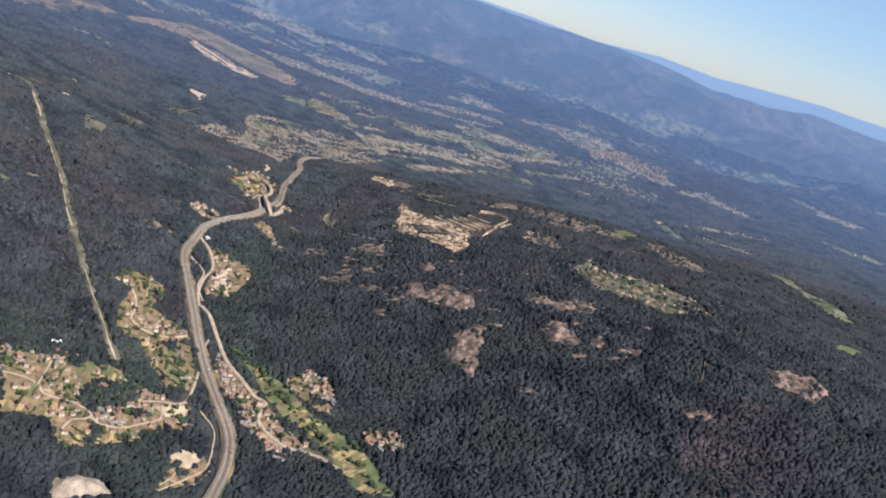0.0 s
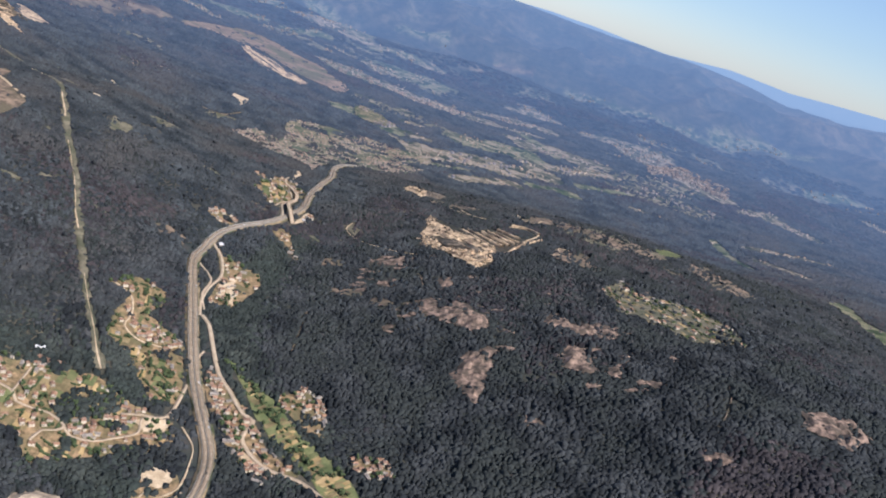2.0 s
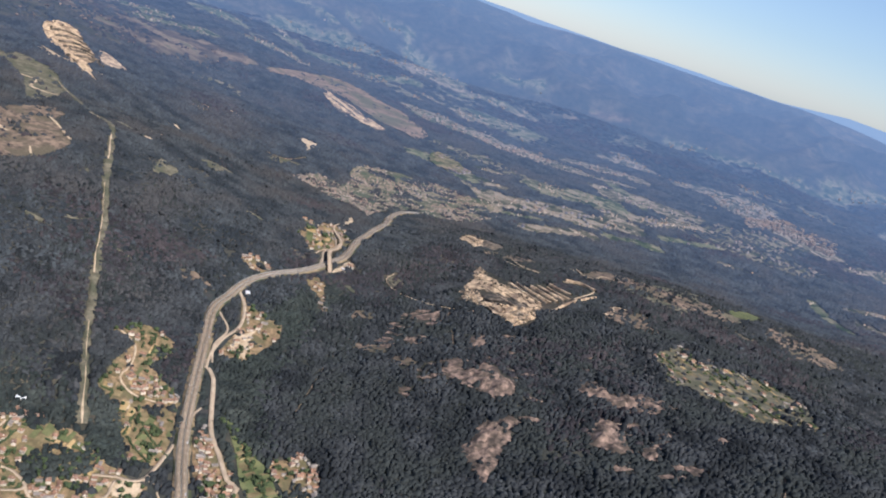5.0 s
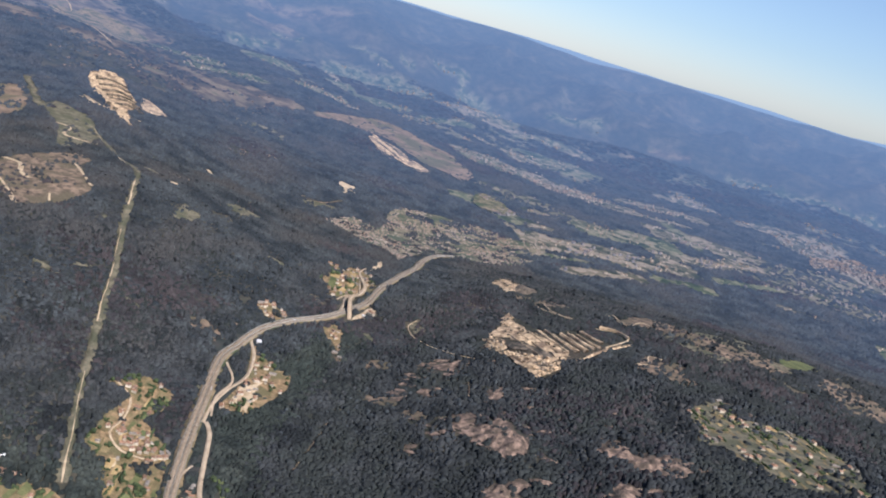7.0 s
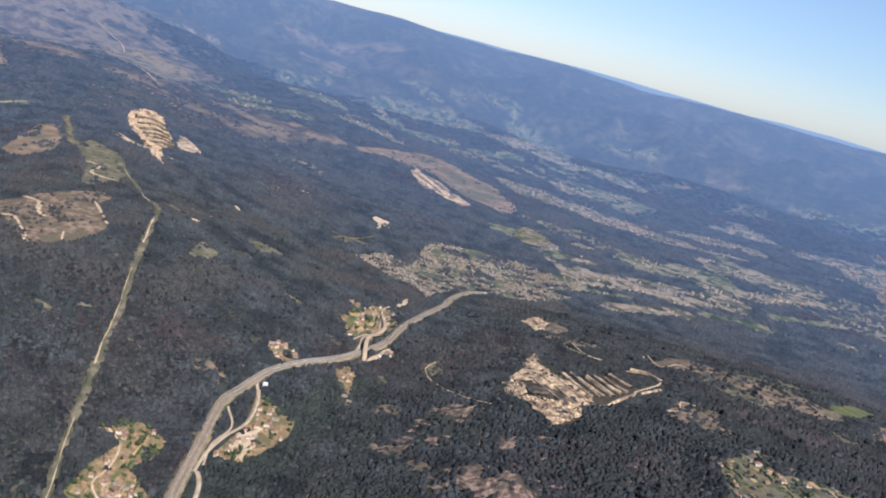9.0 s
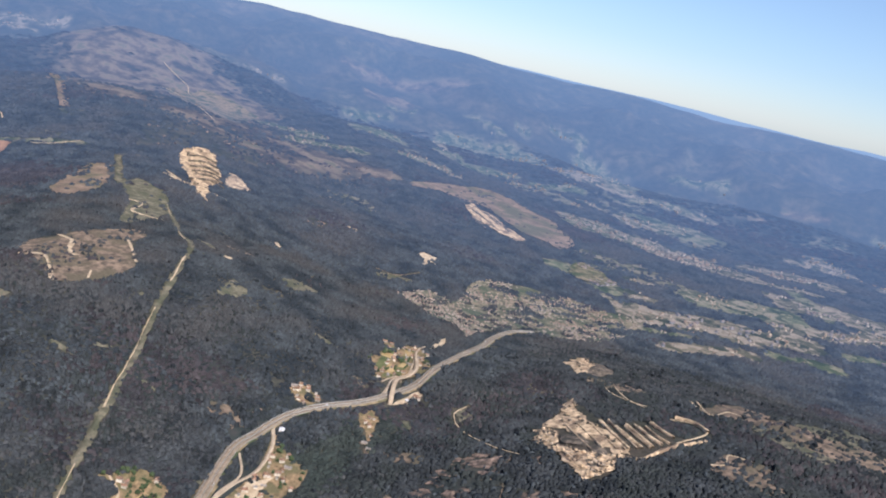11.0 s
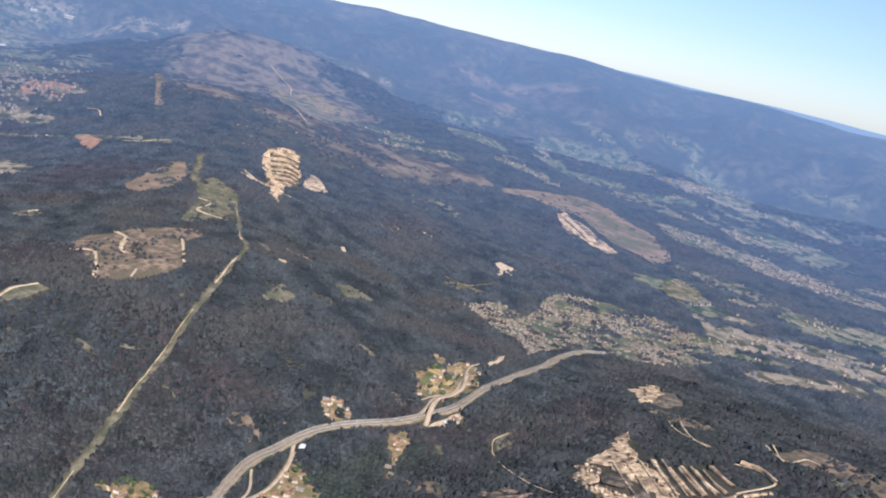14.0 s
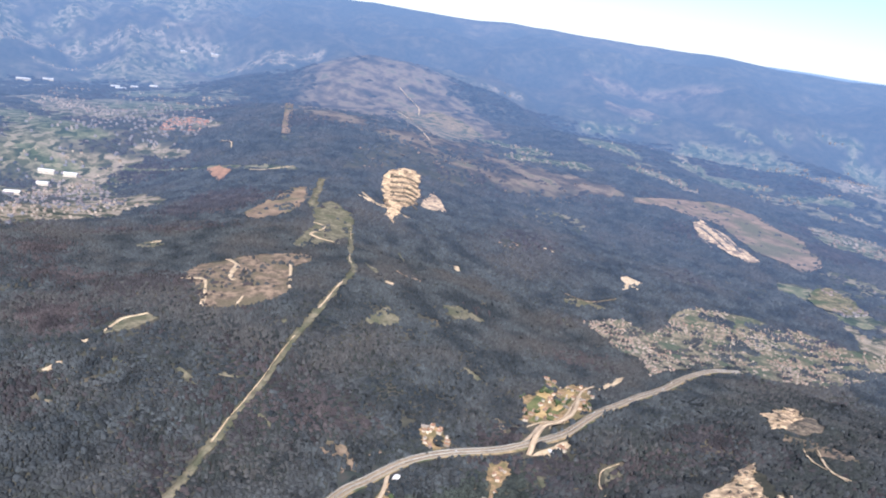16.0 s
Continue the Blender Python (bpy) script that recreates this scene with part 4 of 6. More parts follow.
def lens(ax, ay, bx, by, wide):
    """The outline of a long opening, widest in the middle."""
    long = max(math.hypot(bx - ax, by - ay), 1.0)
    nx, ny = -(by - ay) / long * wide / 2, (bx - ax) / long * wide / 2
    up = [(ax + (bx - ax) * u, ay + (by - ay) * u, math.sin(math.pi * u) ** 0.6) for u in (0.0, 0.2, 0.45, 0.7, 0.9)]
    down = [(ax + (bx - ax) * u, ay + (by - ay) * u, -math.sin(math.pi * u) ** 0.6) for u in (1.0, 0.8, 0.55, 0.3, 0.1)]
    return [(x + nx * w, y + ny * w) for x, y, w in up + down]


OPENINGS = []
for spots, mat, lab in ((GLADES, STRIP, "small grassy glade in dark woods"), (BARE_SPOTS, SANDY, "small bare sandy spot in the woods"), (BROWN_SPOTS, CUT, "brown scrubby gap in the woods")):
    for k, row in enumerate(spots):
        o = lens(*row)
        OPENINGS.append((o, mat))
        cover_patch("glade", o, mat, lab, 0.7, 4.0, 5.0 if mat is CUT else 2.0, 300 + k + len(OPENINGS), category="glade")


# ---- roads ----
road = tagged(ribbon("road", HIGHWAY, 12.5, VERGE, 0.9, uneven=0.22), "dual carriageway on a dry grassy embankment", "road", kind="structure")
for side in (-1, 1):
    ribbon("carriageway", HIGHWAY, 3.7, LANE, 1.5, parent=road, offset=2.2 * side, label="worn grey asphalt carriageway", thick=0.8)
    for at in (0.5, 3.9):
        ribbon("edge_line", HIGHWAY, 0.12, PAINT, 1.56, parent=road, offset=at * side, label="white edge line")
    ribbon("guard_rail", HIGHWAY, 0.25, STEEL, 2.2, parent=road, offset=4.4 * side, label="galvanised guard rail", thick=0.7)
ribbon("median_barrier", HIGHWAY, 0.3, STEEL, 2.3, parent=road, label="concrete median barrier", thick=0.9)
c = curve_points(HIGHWAY, 4.0)
t = np.gradient(c, axis=0)
t /= np.linalg.norm(t, axis=1)[:, None]
for side in (-1, 1):
    v, f = [], []
    for k in range(2, len(c) - 3, 3):
        p, d = c[k], t[k]
        n = np.array((d[1], -d[0]))
        z0 = float(max(height(*p)[0], height(*(p + n * 2.2 * side))[0])) + 1.85
        q = p + n * 2.2 * side
        i = len(v)
        v += [(*(q + d * 1.6 + n * 0.1), z0), (*(q + d * 1.6 - n * 0.1), z0), (*(q - d * 1.6 - n * 0.1), z0), (*(q - d * 1.6 + n * 0.1), z0)]
        f.append((i, i + 1, i + 2, i + 3))
    mesh_object("lane_dashes", v, f, PAINT, road, "dashed white lane line")

for name, o, w, m, lab in (
        ("lane", RAMP, 3.0, CONCRETE, "pale slip road joining the carriageway"), ("lane", EAST_ROAD, 4.0, CONCRETE, "pale village lane winding downhill"),
        ("lane", LOOP_ROAD, 3.4, CONCRETE, "pale road looping beside the carriageway"), ("lane", WEST_ROAD, 2.2, CONCRETE, "narrow village street"),
        ("lane", WEST_LANE, 2.2, CONCRETE, "narrow lane between village houses"), ("lane", WEST_PATH, 1.6, CONCRETE, "short village path"), ("lane", FARM_LANE, 2.0, SANDY, "sandy farm lane"),
        ("track", PIT_PATH, 1.1, SANDY, "sandy path on building ground"), ("track", PIT_PATH_B, 1.1, SANDY, "sandy path on building ground"), ("lane", SLIP, 3.6, CONCRETE, "pale slip road at a junction"),
        ("track", DIRT_ROAD, 1.3, SANDY, "sandy dirt track"), ("track", TRACK_A, 4, SANDY, "sandy forest track"), ("track", TRACK_B, 5, SANDY, "sandy forest track"),
        ("track", TRACK_C, 3.5, SANDY, "sandy forest track"), ("track", TRACK_D, 3, SANDY, "sandy forest track"), ("track", TRACK_E, 2.5, SANDY, "sandy forest track"),
        ("track", TRACK_F, 3.5, SANDY, "sandy forest track"), ("track", TRACK_G, 2.6, SANDY, "sandy quarry road"), ("track", ((-944, 1320), (-926, 1325), (-897, 1317), (-864, 1313), (-845, 1317)), 3.5, SANDY, "pale road to a quarry"), ("track", ((-814, 1315), (-805, 1332), (-787, 1342)), 3.5, SANDY, "pale road below a quarry"), ("track", TRACK_H, 3, CUT, "narrow forest road"),
        ("track", TRACK_I, 0.9, SANDY, "sandy path round a glade"), ("track", TRACK_J, 2.0, SANDY, "sandy path on a ridge"), ("track", TRACK_K, 1.6, SANDY, "sandy quarry road"),
        ("track", TRACK_L, 2.0, SANDY, "stony track on a ridge"), ("track", TRACK_M, 0.9, CUT, "footpath in the woods"), ("track", TRACK_N, 1.0, CUT, "overgrown path in the woods"),
        ("lane", J_B, 2.4, CONCRETE, "pale slip road at a junction"), ("lane", J_C, 2.2, CONCRETE, "village street above a junction"), ("lane", J_D, 2.0, CONCRETE, "short lane at a junction"),
        ("lane", LANE_L, 2.2, CONCRETE, "pale lane looping to the carriageway"), ("lane", FRONT, 1.9, CONCRETE, "narrow service lane beside the carriageway"), ("track", TR_A, 1.6, SANDY, "sandy quarry road"), ("track", TR_B, 1.8, SANDY, "sandy path on a ridge"),
        ("track", TR_C, 1.6, SANDY, "sandy path round a clearing"), ("track", TR_E, 1.6, SANDY, "sandy path on a ridge"), ("track", TR_F, 1.2, SANDY, "pale footpath in the woods"),
        ("track", TR_G, 2.4, SANDY, "pale track on the slope"), ("track", TR_H, 2.6, SANDY, "pale track on the slope"), ("track", TR_L, 3, SANDY, "sandy quarry road"),
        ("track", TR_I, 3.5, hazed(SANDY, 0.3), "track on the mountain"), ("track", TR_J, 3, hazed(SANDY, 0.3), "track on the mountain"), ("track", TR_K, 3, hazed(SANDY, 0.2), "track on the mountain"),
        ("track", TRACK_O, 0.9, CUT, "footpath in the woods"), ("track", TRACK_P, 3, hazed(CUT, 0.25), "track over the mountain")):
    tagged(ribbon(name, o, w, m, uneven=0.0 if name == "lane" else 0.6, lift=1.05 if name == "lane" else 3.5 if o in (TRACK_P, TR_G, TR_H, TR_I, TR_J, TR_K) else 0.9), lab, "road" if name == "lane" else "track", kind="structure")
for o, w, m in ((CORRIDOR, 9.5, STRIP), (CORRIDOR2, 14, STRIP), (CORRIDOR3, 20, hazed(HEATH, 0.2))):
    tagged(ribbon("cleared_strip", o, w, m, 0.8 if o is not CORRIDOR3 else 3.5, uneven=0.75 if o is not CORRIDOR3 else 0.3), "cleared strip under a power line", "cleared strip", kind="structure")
cc = curve_points(CORRIDOR, 9.0)
rs = np.random.RandomState(5)
wig = np.cumsum(rs.uniform(-1, 1, len(cc)))
wig = (wig - np.linspace(wig[0], wig[-1], len(cc)))
wig = 2.2 * wig / np.abs(wig).max()
service = [tuple(q + np.array((0.75, 0.65)) * w) for q, w in zip(cc, wig)]
for lo, hi in ((0, 16), (22, 44), (49, 58), (66, 74), (82, 90)):
    tagged(ribbon("track", service[lo:hi:2], 1.1, SANDY, 1.15, 4, uneven=1.6), "sandy service track in a cleared strip", "track", kind="structure")

# bridge over the carriageway
def bridge(points):
    root = tagged(new("road_bridge"), "pale concrete bridge over the carriageway", "bridge")
    ctr = curve_points(points, 5)
    z = height(ctr[:, 0], ctr[:, 1])
    top = float(z.max()) + 5.5
    base = Vector((*ctr[len(ctr) // 3], float(z.min())))
    root.location = base
    tt = np.gradient(ctr, axis=0)
    tt /= np.linalg.norm(tt, axis=1)[:, None]
    nn = np.c_[tt[:, 1], -tt[:, 0]]
    s = np.linspace(0, 1, len(ctr))
    deck = z + 1.2 + (top - z - 1.2) * np.minimum(1, np.minimum(s / 0.15, (1 - s) / 0.45)) ** 1.0 * 0.8

    def strip(name, off, w, up, thick, mat):
        a, b = ctr + nn * (off + w / 2), ctr + nn * (off - w / 2)
        rows = [np.c_[a, deck + up - thick], np.c_[a, deck + up], np.c_[b, deck + up], np.c_[b, deck + up - thick]]
        n = len(ctr)
        i = np.arange(n - 1)
        f = np.vstack([np.c_[i + k * n, i + 1 + k * n, i + 1 + ((k + 1) % 4) * n, i + ((k + 1) % 4) * n] for k in range(4)])
        mesh_object(name, np.vstack(rows) - np.array(base), f, mat, root)

    strip("deck", 0, 5.0, 0, 0.9, CONCRETE)
    for o in (-2.4, 2.4):
        strip("parapet", o, 0.25, 0.7, 0.75, CONCRETE)
    for k in range(3, len(ctr) - 3, 4):
        bm = bmesh.new()
        x, y = ctr[k] - np.array(base)[:2]
        box(bm, x - 0.6, y - 0.6, z[k] - base.z - 1.5, x + 0.6, y + 0.6, deck[k] - base.z - 0.8)
        part("pier", bm, CONCRETE, root)
    return root


bridge(OVERPASS)


# ---- quarries ----
def heaps(amount, size):
    def f(x, y, z, edge):
        return z + amount * np.abs(fractal(x, y, size, 3)) * smooth(0, 7, edge)
    return f


for o, rel, st, lab in ((QUARRY_1, heaps(3.5, 26), 4.0, "bright stepped granite quarry face"), (QUARRY_2, heaps(6, 34), 6, "bright quarry cut into a brown hill"),
                        (QUARRY_3, heaps(2.5, 14), 4.5, "granite quarry with cut blocks and spoil heaps"), (QUARRY_4, heaps(7, 13), 4, "small granite quarry in woods"), (SPOIL_4, heaps(4, 14), 5, "dark quarry yard with spoil and blocks")):
    # QUARRY_3 gets a dark base colour standing in for shaded trees between its banks
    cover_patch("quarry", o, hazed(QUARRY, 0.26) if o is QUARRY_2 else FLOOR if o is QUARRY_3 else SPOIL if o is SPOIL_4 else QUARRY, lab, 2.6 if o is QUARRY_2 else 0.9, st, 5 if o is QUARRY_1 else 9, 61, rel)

# pits are dark-coloured patches laid over the heaps, not dug into them
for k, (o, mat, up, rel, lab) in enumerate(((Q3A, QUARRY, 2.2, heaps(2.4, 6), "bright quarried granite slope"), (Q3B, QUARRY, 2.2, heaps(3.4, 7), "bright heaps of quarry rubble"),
                                            (PIT_A, SPOIL, 3.3, heaps(1.0, 8), "dark patch drawn as a quarry pit between heaps"), (PIT_B, SPOIL, 3.3, heaps(1.0, 8), "dark patch drawn as a quarry pit between heaps"),
                                            (PIT_C, SPOIL, 3.3, heaps(1.0, 8), "dark patch drawn as a quarry pit below a bank"), (PIT_D, SPOIL, 3.3, heaps(1.0, 8), "small dark patch drawn as a hollow in quarry spoil"))):
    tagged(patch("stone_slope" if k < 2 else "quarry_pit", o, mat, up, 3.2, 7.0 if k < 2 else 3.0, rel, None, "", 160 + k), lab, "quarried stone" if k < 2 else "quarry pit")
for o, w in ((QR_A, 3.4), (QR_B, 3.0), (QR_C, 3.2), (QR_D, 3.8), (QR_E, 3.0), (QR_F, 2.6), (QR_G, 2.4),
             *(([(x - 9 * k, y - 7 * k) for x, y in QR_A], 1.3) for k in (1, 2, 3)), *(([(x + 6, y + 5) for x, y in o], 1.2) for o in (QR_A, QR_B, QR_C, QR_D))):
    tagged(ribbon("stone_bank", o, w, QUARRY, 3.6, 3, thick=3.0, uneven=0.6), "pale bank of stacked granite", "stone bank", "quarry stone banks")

# dark ribbons put the shade lines of the bench faces into colour
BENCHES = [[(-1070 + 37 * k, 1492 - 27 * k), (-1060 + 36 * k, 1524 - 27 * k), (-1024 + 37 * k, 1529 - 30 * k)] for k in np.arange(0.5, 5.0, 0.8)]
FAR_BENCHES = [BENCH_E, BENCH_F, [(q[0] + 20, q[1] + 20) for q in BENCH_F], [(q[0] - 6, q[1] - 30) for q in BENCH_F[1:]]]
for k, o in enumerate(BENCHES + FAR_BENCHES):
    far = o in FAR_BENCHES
    tagged(ribbon("quarry_bench", o, 4.0 if far else 1.1 + 0.4 * (k % 3), hazed(SPOIL, 0.3) if far else SPOIL, 4.8 if far else 5.4, 6, thick=4, uneven=1.3), "dark ribbon for the shade on a quarry bench", "quarry bench", "quarry benches")
block_meshes = []
for k in range(4):
    bm = bmesh.new()
    bmesh.ops.create_cube(bm, size=1, matrix=Matrix.Diagonal((3.0 + 0.8 * k, 2.0 + 0.3 * k, 1.6 + 0.3 * k, 1)))
    bmesh.ops.bevel(bm, geom=bm.edges[:], offset=0.15, segments=1, affect="EDGES")
    me = bpy.data.meshes.new("granite_block")
    bm.to_mesh(me)
    bm.free()
    me.materials.append(QUARRY if k % 2 else PALE_ROCK)
    block_meshes.append(me)
rs = np.random.RandomState(19)
quarry_3 = bpy.data.objects["quarry.002"]
n = 0
while n < 70:
    q = rs.uniform(np.min(Q3B, 0), np.max(Q3B, 0))
    if inside(Q3B, np.array([q[0]]), np.array([q[1]]))[0]:
        ob = new("granite_block", block_meshes[rs.randint(4)])
        ob.parent = quarry_3
        ob.matrix_basis = pose(q[0], q[1], float(height(*q)[0]) + rs.uniform(3.0, 5.0), rs.uniform(-12, 12), rs.uniform(-12, 12), rs.uniform(0, 180)) @ Matrix.Scale(rs.uniform(0.35, 0.75), 4)
        n += 1

# ---- rock outcrops ----
for k, (o, lab) in enumerate(((ROCK_A, "rounded pink granite outcrop on a hillside"), (ROCK_B, "steep bare granite slab among woods"), (ROCK_C, "bare pale granite dome in woods"),
                              (ROCK_D, "long granite ledge among trees"), (ROCK_E, "granite blocks on a slope"), (ROCK_F, "broad granite outcrop with scrub"), (ROCK_K, "small pale granite slab in woods"), (ROCK_N, "low granite ledge among trees"))):
    tagged(patch("rock_outcrop", o, ROCK, 1.0, 3.0, 5.0, heaps(8, 13), None, "", 80 + k), lab, "rock outcrop")


CRAGS = []
rs = np.random.RandomState(64)
while len(CRAGS) < 150:
    p = np.asarray(ROCKS_BIG if len(CRAGS) < 95 else ROCK_M if len(CRAGS) < 125 else ROCK_L, float)
    q = rs.uniform(p.min(0), p.max(0))
    if inside(p, np.array([q[0]]), np.array([q[1]]))[0] and (len(CRAGS) >= 95 or fractal(q[0], q[1], 90, 2) > -0.1):
        s, turn, n = 1.6 + 5.5 * rs.rand() ** 2, rs.uniform(0, 6.3), 9
        CRAGS.append([(q[0] + s * rs.uniform(0.6, 1.5) * math.cos(turn + k * 6.283 / n) * 1.5, q[1] + s * rs.uniform(0.5, 1.2) * math.sin(turn + k * 6.283 / n)) for k in range(n)])
for ax, ay, bx, by, wide in STONY_SPOTS:
    for k in range(7):
        u, v, s = rs.rand(), rs.uniform(-0.4, 0.4) * wide, rs.uniform(0.9, 2.6)
        q = (ax + (bx - ax) * u, ay + (by - ay) * u + v)
        CRAGS.append([(q[0] + s * rs.uniform(0.8, 2.0) * math.cos(j * 0.7), q[1] + s * rs.uniform(0.7, 1.3) * math.sin(j * 0.7)) for j in range(9)])
for k, o in enumerate(CRAGS):
    tagged(patch("crag", o, ROCK, 0.7, 3.0, 6.0, heaps(5, 9), None, "", 120 + k), "small pink granite crag among dark trees", "crag", "crags on the hill")


def dome(x, y, z, edge):
    return z + 9 * smooth(0, 16, edge) + 0.5 * fractal(x, y, 10, 2)


tagged(patch("granite_dome", DOME, PALE_ROCK, 0.5, 2.5, 2.0, dome, None, "", 90), "smooth pale granite dome above the woods", "rock dome")


# ---- where trees may stand ----
CELL = 4.0
X0, Y0, NXC, NYC = -2400.0, 380.0, 800, 520
gx, gy = np.meshgrid(X0 + (np.arange(NXC) + 0.5) * CELL, Y0 + (np.arange(NYC) + 0.5) * CELL)
wob_x, wob_y = 5 * fractal(gx, gy, 24, 2), 5 * fractal(gx + 400, gy, 24, 2)
open_cells = np.zeros(gx.shape, bool)
sparse_cells = np.zeros(gx.shape, bool)
bald_cells = np.zeros(gx.shape, bool)
scrub_cells = np.zeros(gx.shape, bool)


def mark(target, outline, grow=0.0):
    p = np.asarray(outline, float)
    lo, hi = p.min(0) - 20, p.max(0) + 20
    i0, i1 = np.clip(((lo - (X0, Y0)) / CELL).astype(int), 0, (NXC, NYC)), np.clip(((hi - (X0, Y0)) / CELL).astype(int) + 1, 0, (NXC, NYC))
    s = (slice(i0[1], i1[1]), slice(i0[0], i1[0]))
    if target[s].size:
        hit = inside(p, gx[s] + wob_x[s], gy[s] + wob_y[s])
        target[s] |= hit


def mark_line(target, points, half):
    p = curve_points(points, 12)
    lo, hi = p.min(0) - 30, p.max(0) + 30
    i0, i1 = np.clip(((lo - (X0, Y0)) / CELL).astype(int), 0, (NXC, NYC)), np.clip(((hi - (X0, Y0)) / CELL).astype(int) + 1, 0, (NXC, NYC))
    s = (slice(i0[1], i1[1]), slice(i0[0], i1[0]))
    if target[s].size:
        target[s] |= distance_to(p, gx[s], gy[s]) < half


yard_cells = np.zeros(gx.shape, bool)
for o, _ in YARDS:
    mark(yard_cells, o)
mark(open_cells, GREENS)
for k, (o, *_) in enumerate(CLEARINGS):
    mark(sparse_cells if o in (GLADE, GLADE2, BROWN_SLOPE, CLR_Q, CLR_R, GL_A, SAND_PIT) else scrub_cells if o in (EAST_FIELD, CLEARING_A, CLEARING_B, CLEARING_C, QUARRY_2B) else open_cells, o)
for o in (QUARRY_1, QUARRY_2, QUARRY_3, QUARRY_4, SPOIL_4, DOME):
    mark(open_cells, o)
for o in (ROCK_A, ROCK_B, ROCK_C, ROCK_D, ROCK_E, ROCK_F, ROCK_K, *CRAGS):
    mark(bald_cells, o)
for o in (ROCK_L, ROCK_M, ROCK_N):
    mark(sparse_cells, o)
for o in (SCREE_T, PLAIN_A, PLAIN_B):
    mark(sparse_cells, o)
for o, mat in OPENINGS:
    mark(open_cells if mat is SANDY else scrub_cells if mat is STRIP else sparse_cells, o)
for row in STONY_SPOTS:
    mark(sparse_cells, lens(*row))
for o, w in ((HIGHWAY, 7.5), (RAMP, 4), (EAST_ROAD, 5), (LOOP_ROAD, 5), (SLIP, 6), (OVERPASS, 6), (DIRT_ROAD, 4), (CORRIDOR, 4.8), (CORRIDOR2, 9), (TRACK_G, 6), (TRACK_H, 4),
             (TRACK_I, 5), (TRACK_J, 5), (TRACK_K, 5), (TRACK_L, 5), (TRACK_M, 1.6), (J_B, 4), (J_C, 4), (J_D, 3), (FRONT, 3.5), (LANE_L, 3.5), (TR_A, 3), (TR_B, 3), (TR_C, 3), (TR_E, 3), (TR_F, 2.5), (TR_G, 7), (TR_H, 7), (TR_L, 5), (TRACK_N, 2), (TRACK_O, 1.6)):
    mark_line(open_cells, o, w)


grove_cells = np.zeros(gx.shape, bool)
for o in (GROVE, GROVE_B, GROVE_C):
    mark(grove_cells, o)
open_cells &= ~grove_cells
yard_cells &= ~grove_cells


def look_up(grid, x, y):
    i, j = ((x - X0) / CELL).astype(int), ((y - Y0) / CELL).astype(int)
    ok = (i >= 0) & (i < NXC) & (j >= 0) & (j < NYC)
    return np.where(ok, grid[np.clip(j, 0, NYC - 1), np.clip(i, 0, NXC - 1)], False)


# ---- woods ----
def ico():
    bm = bmesh.new()
    bmesh.ops.create_icosphere(bm, subdivisions=1, radius=1.0)
    bm.verts.ensure_lookup_table()
    v = np.array([q.co[:] for q in bm.verts])
    f = np.array([[w.index for w in q.verts] for q in bm.faces])
    bm.free()
    return v, f


ICO_V, ICO_F = ico()


def clumps(name, x, y, z, rx, rz, mat, label, seed, kind="stuff", parent=None):
    """Many uneven leafy lumps, each turned and dented in its own way, in one mesh."""
    rs = np.random.RandomState(seed)
    n, m = len(x), len(ICO_V)
    a = rs.uniform(0, 2 * np.pi, n)
    dent = rs.uniform(0.62, 1.3, (n, m, 1))
    v = ICO_V[None] * dent
    ca, sa = np.cos(a)[:, None], np.sin(a)[:, None]
    vx, vy = v[:, :, 0] * ca - v[:, :, 1] * sa, v[:, :, 0] * sa + v[:, :, 1] * ca
    sq = rs.uniform(0.8, 1.2, (n, 1))
    co = np.stack([x[:, None] + vx * rx[:, None] * sq, y[:, None] + vy * rx[:, None] / sq, z[:, None] + v[:, :, 2] * rz[:, None]], -1)
    f = (ICO_F[None] + (np.arange(n) * m)[:, None, None]).reshape(-1, 3)
    ob = mesh_object(name, co.reshape(-1, 3), f, mat, parent, "", True)
    return tagged(ob, label, "woodland", kind=kind)


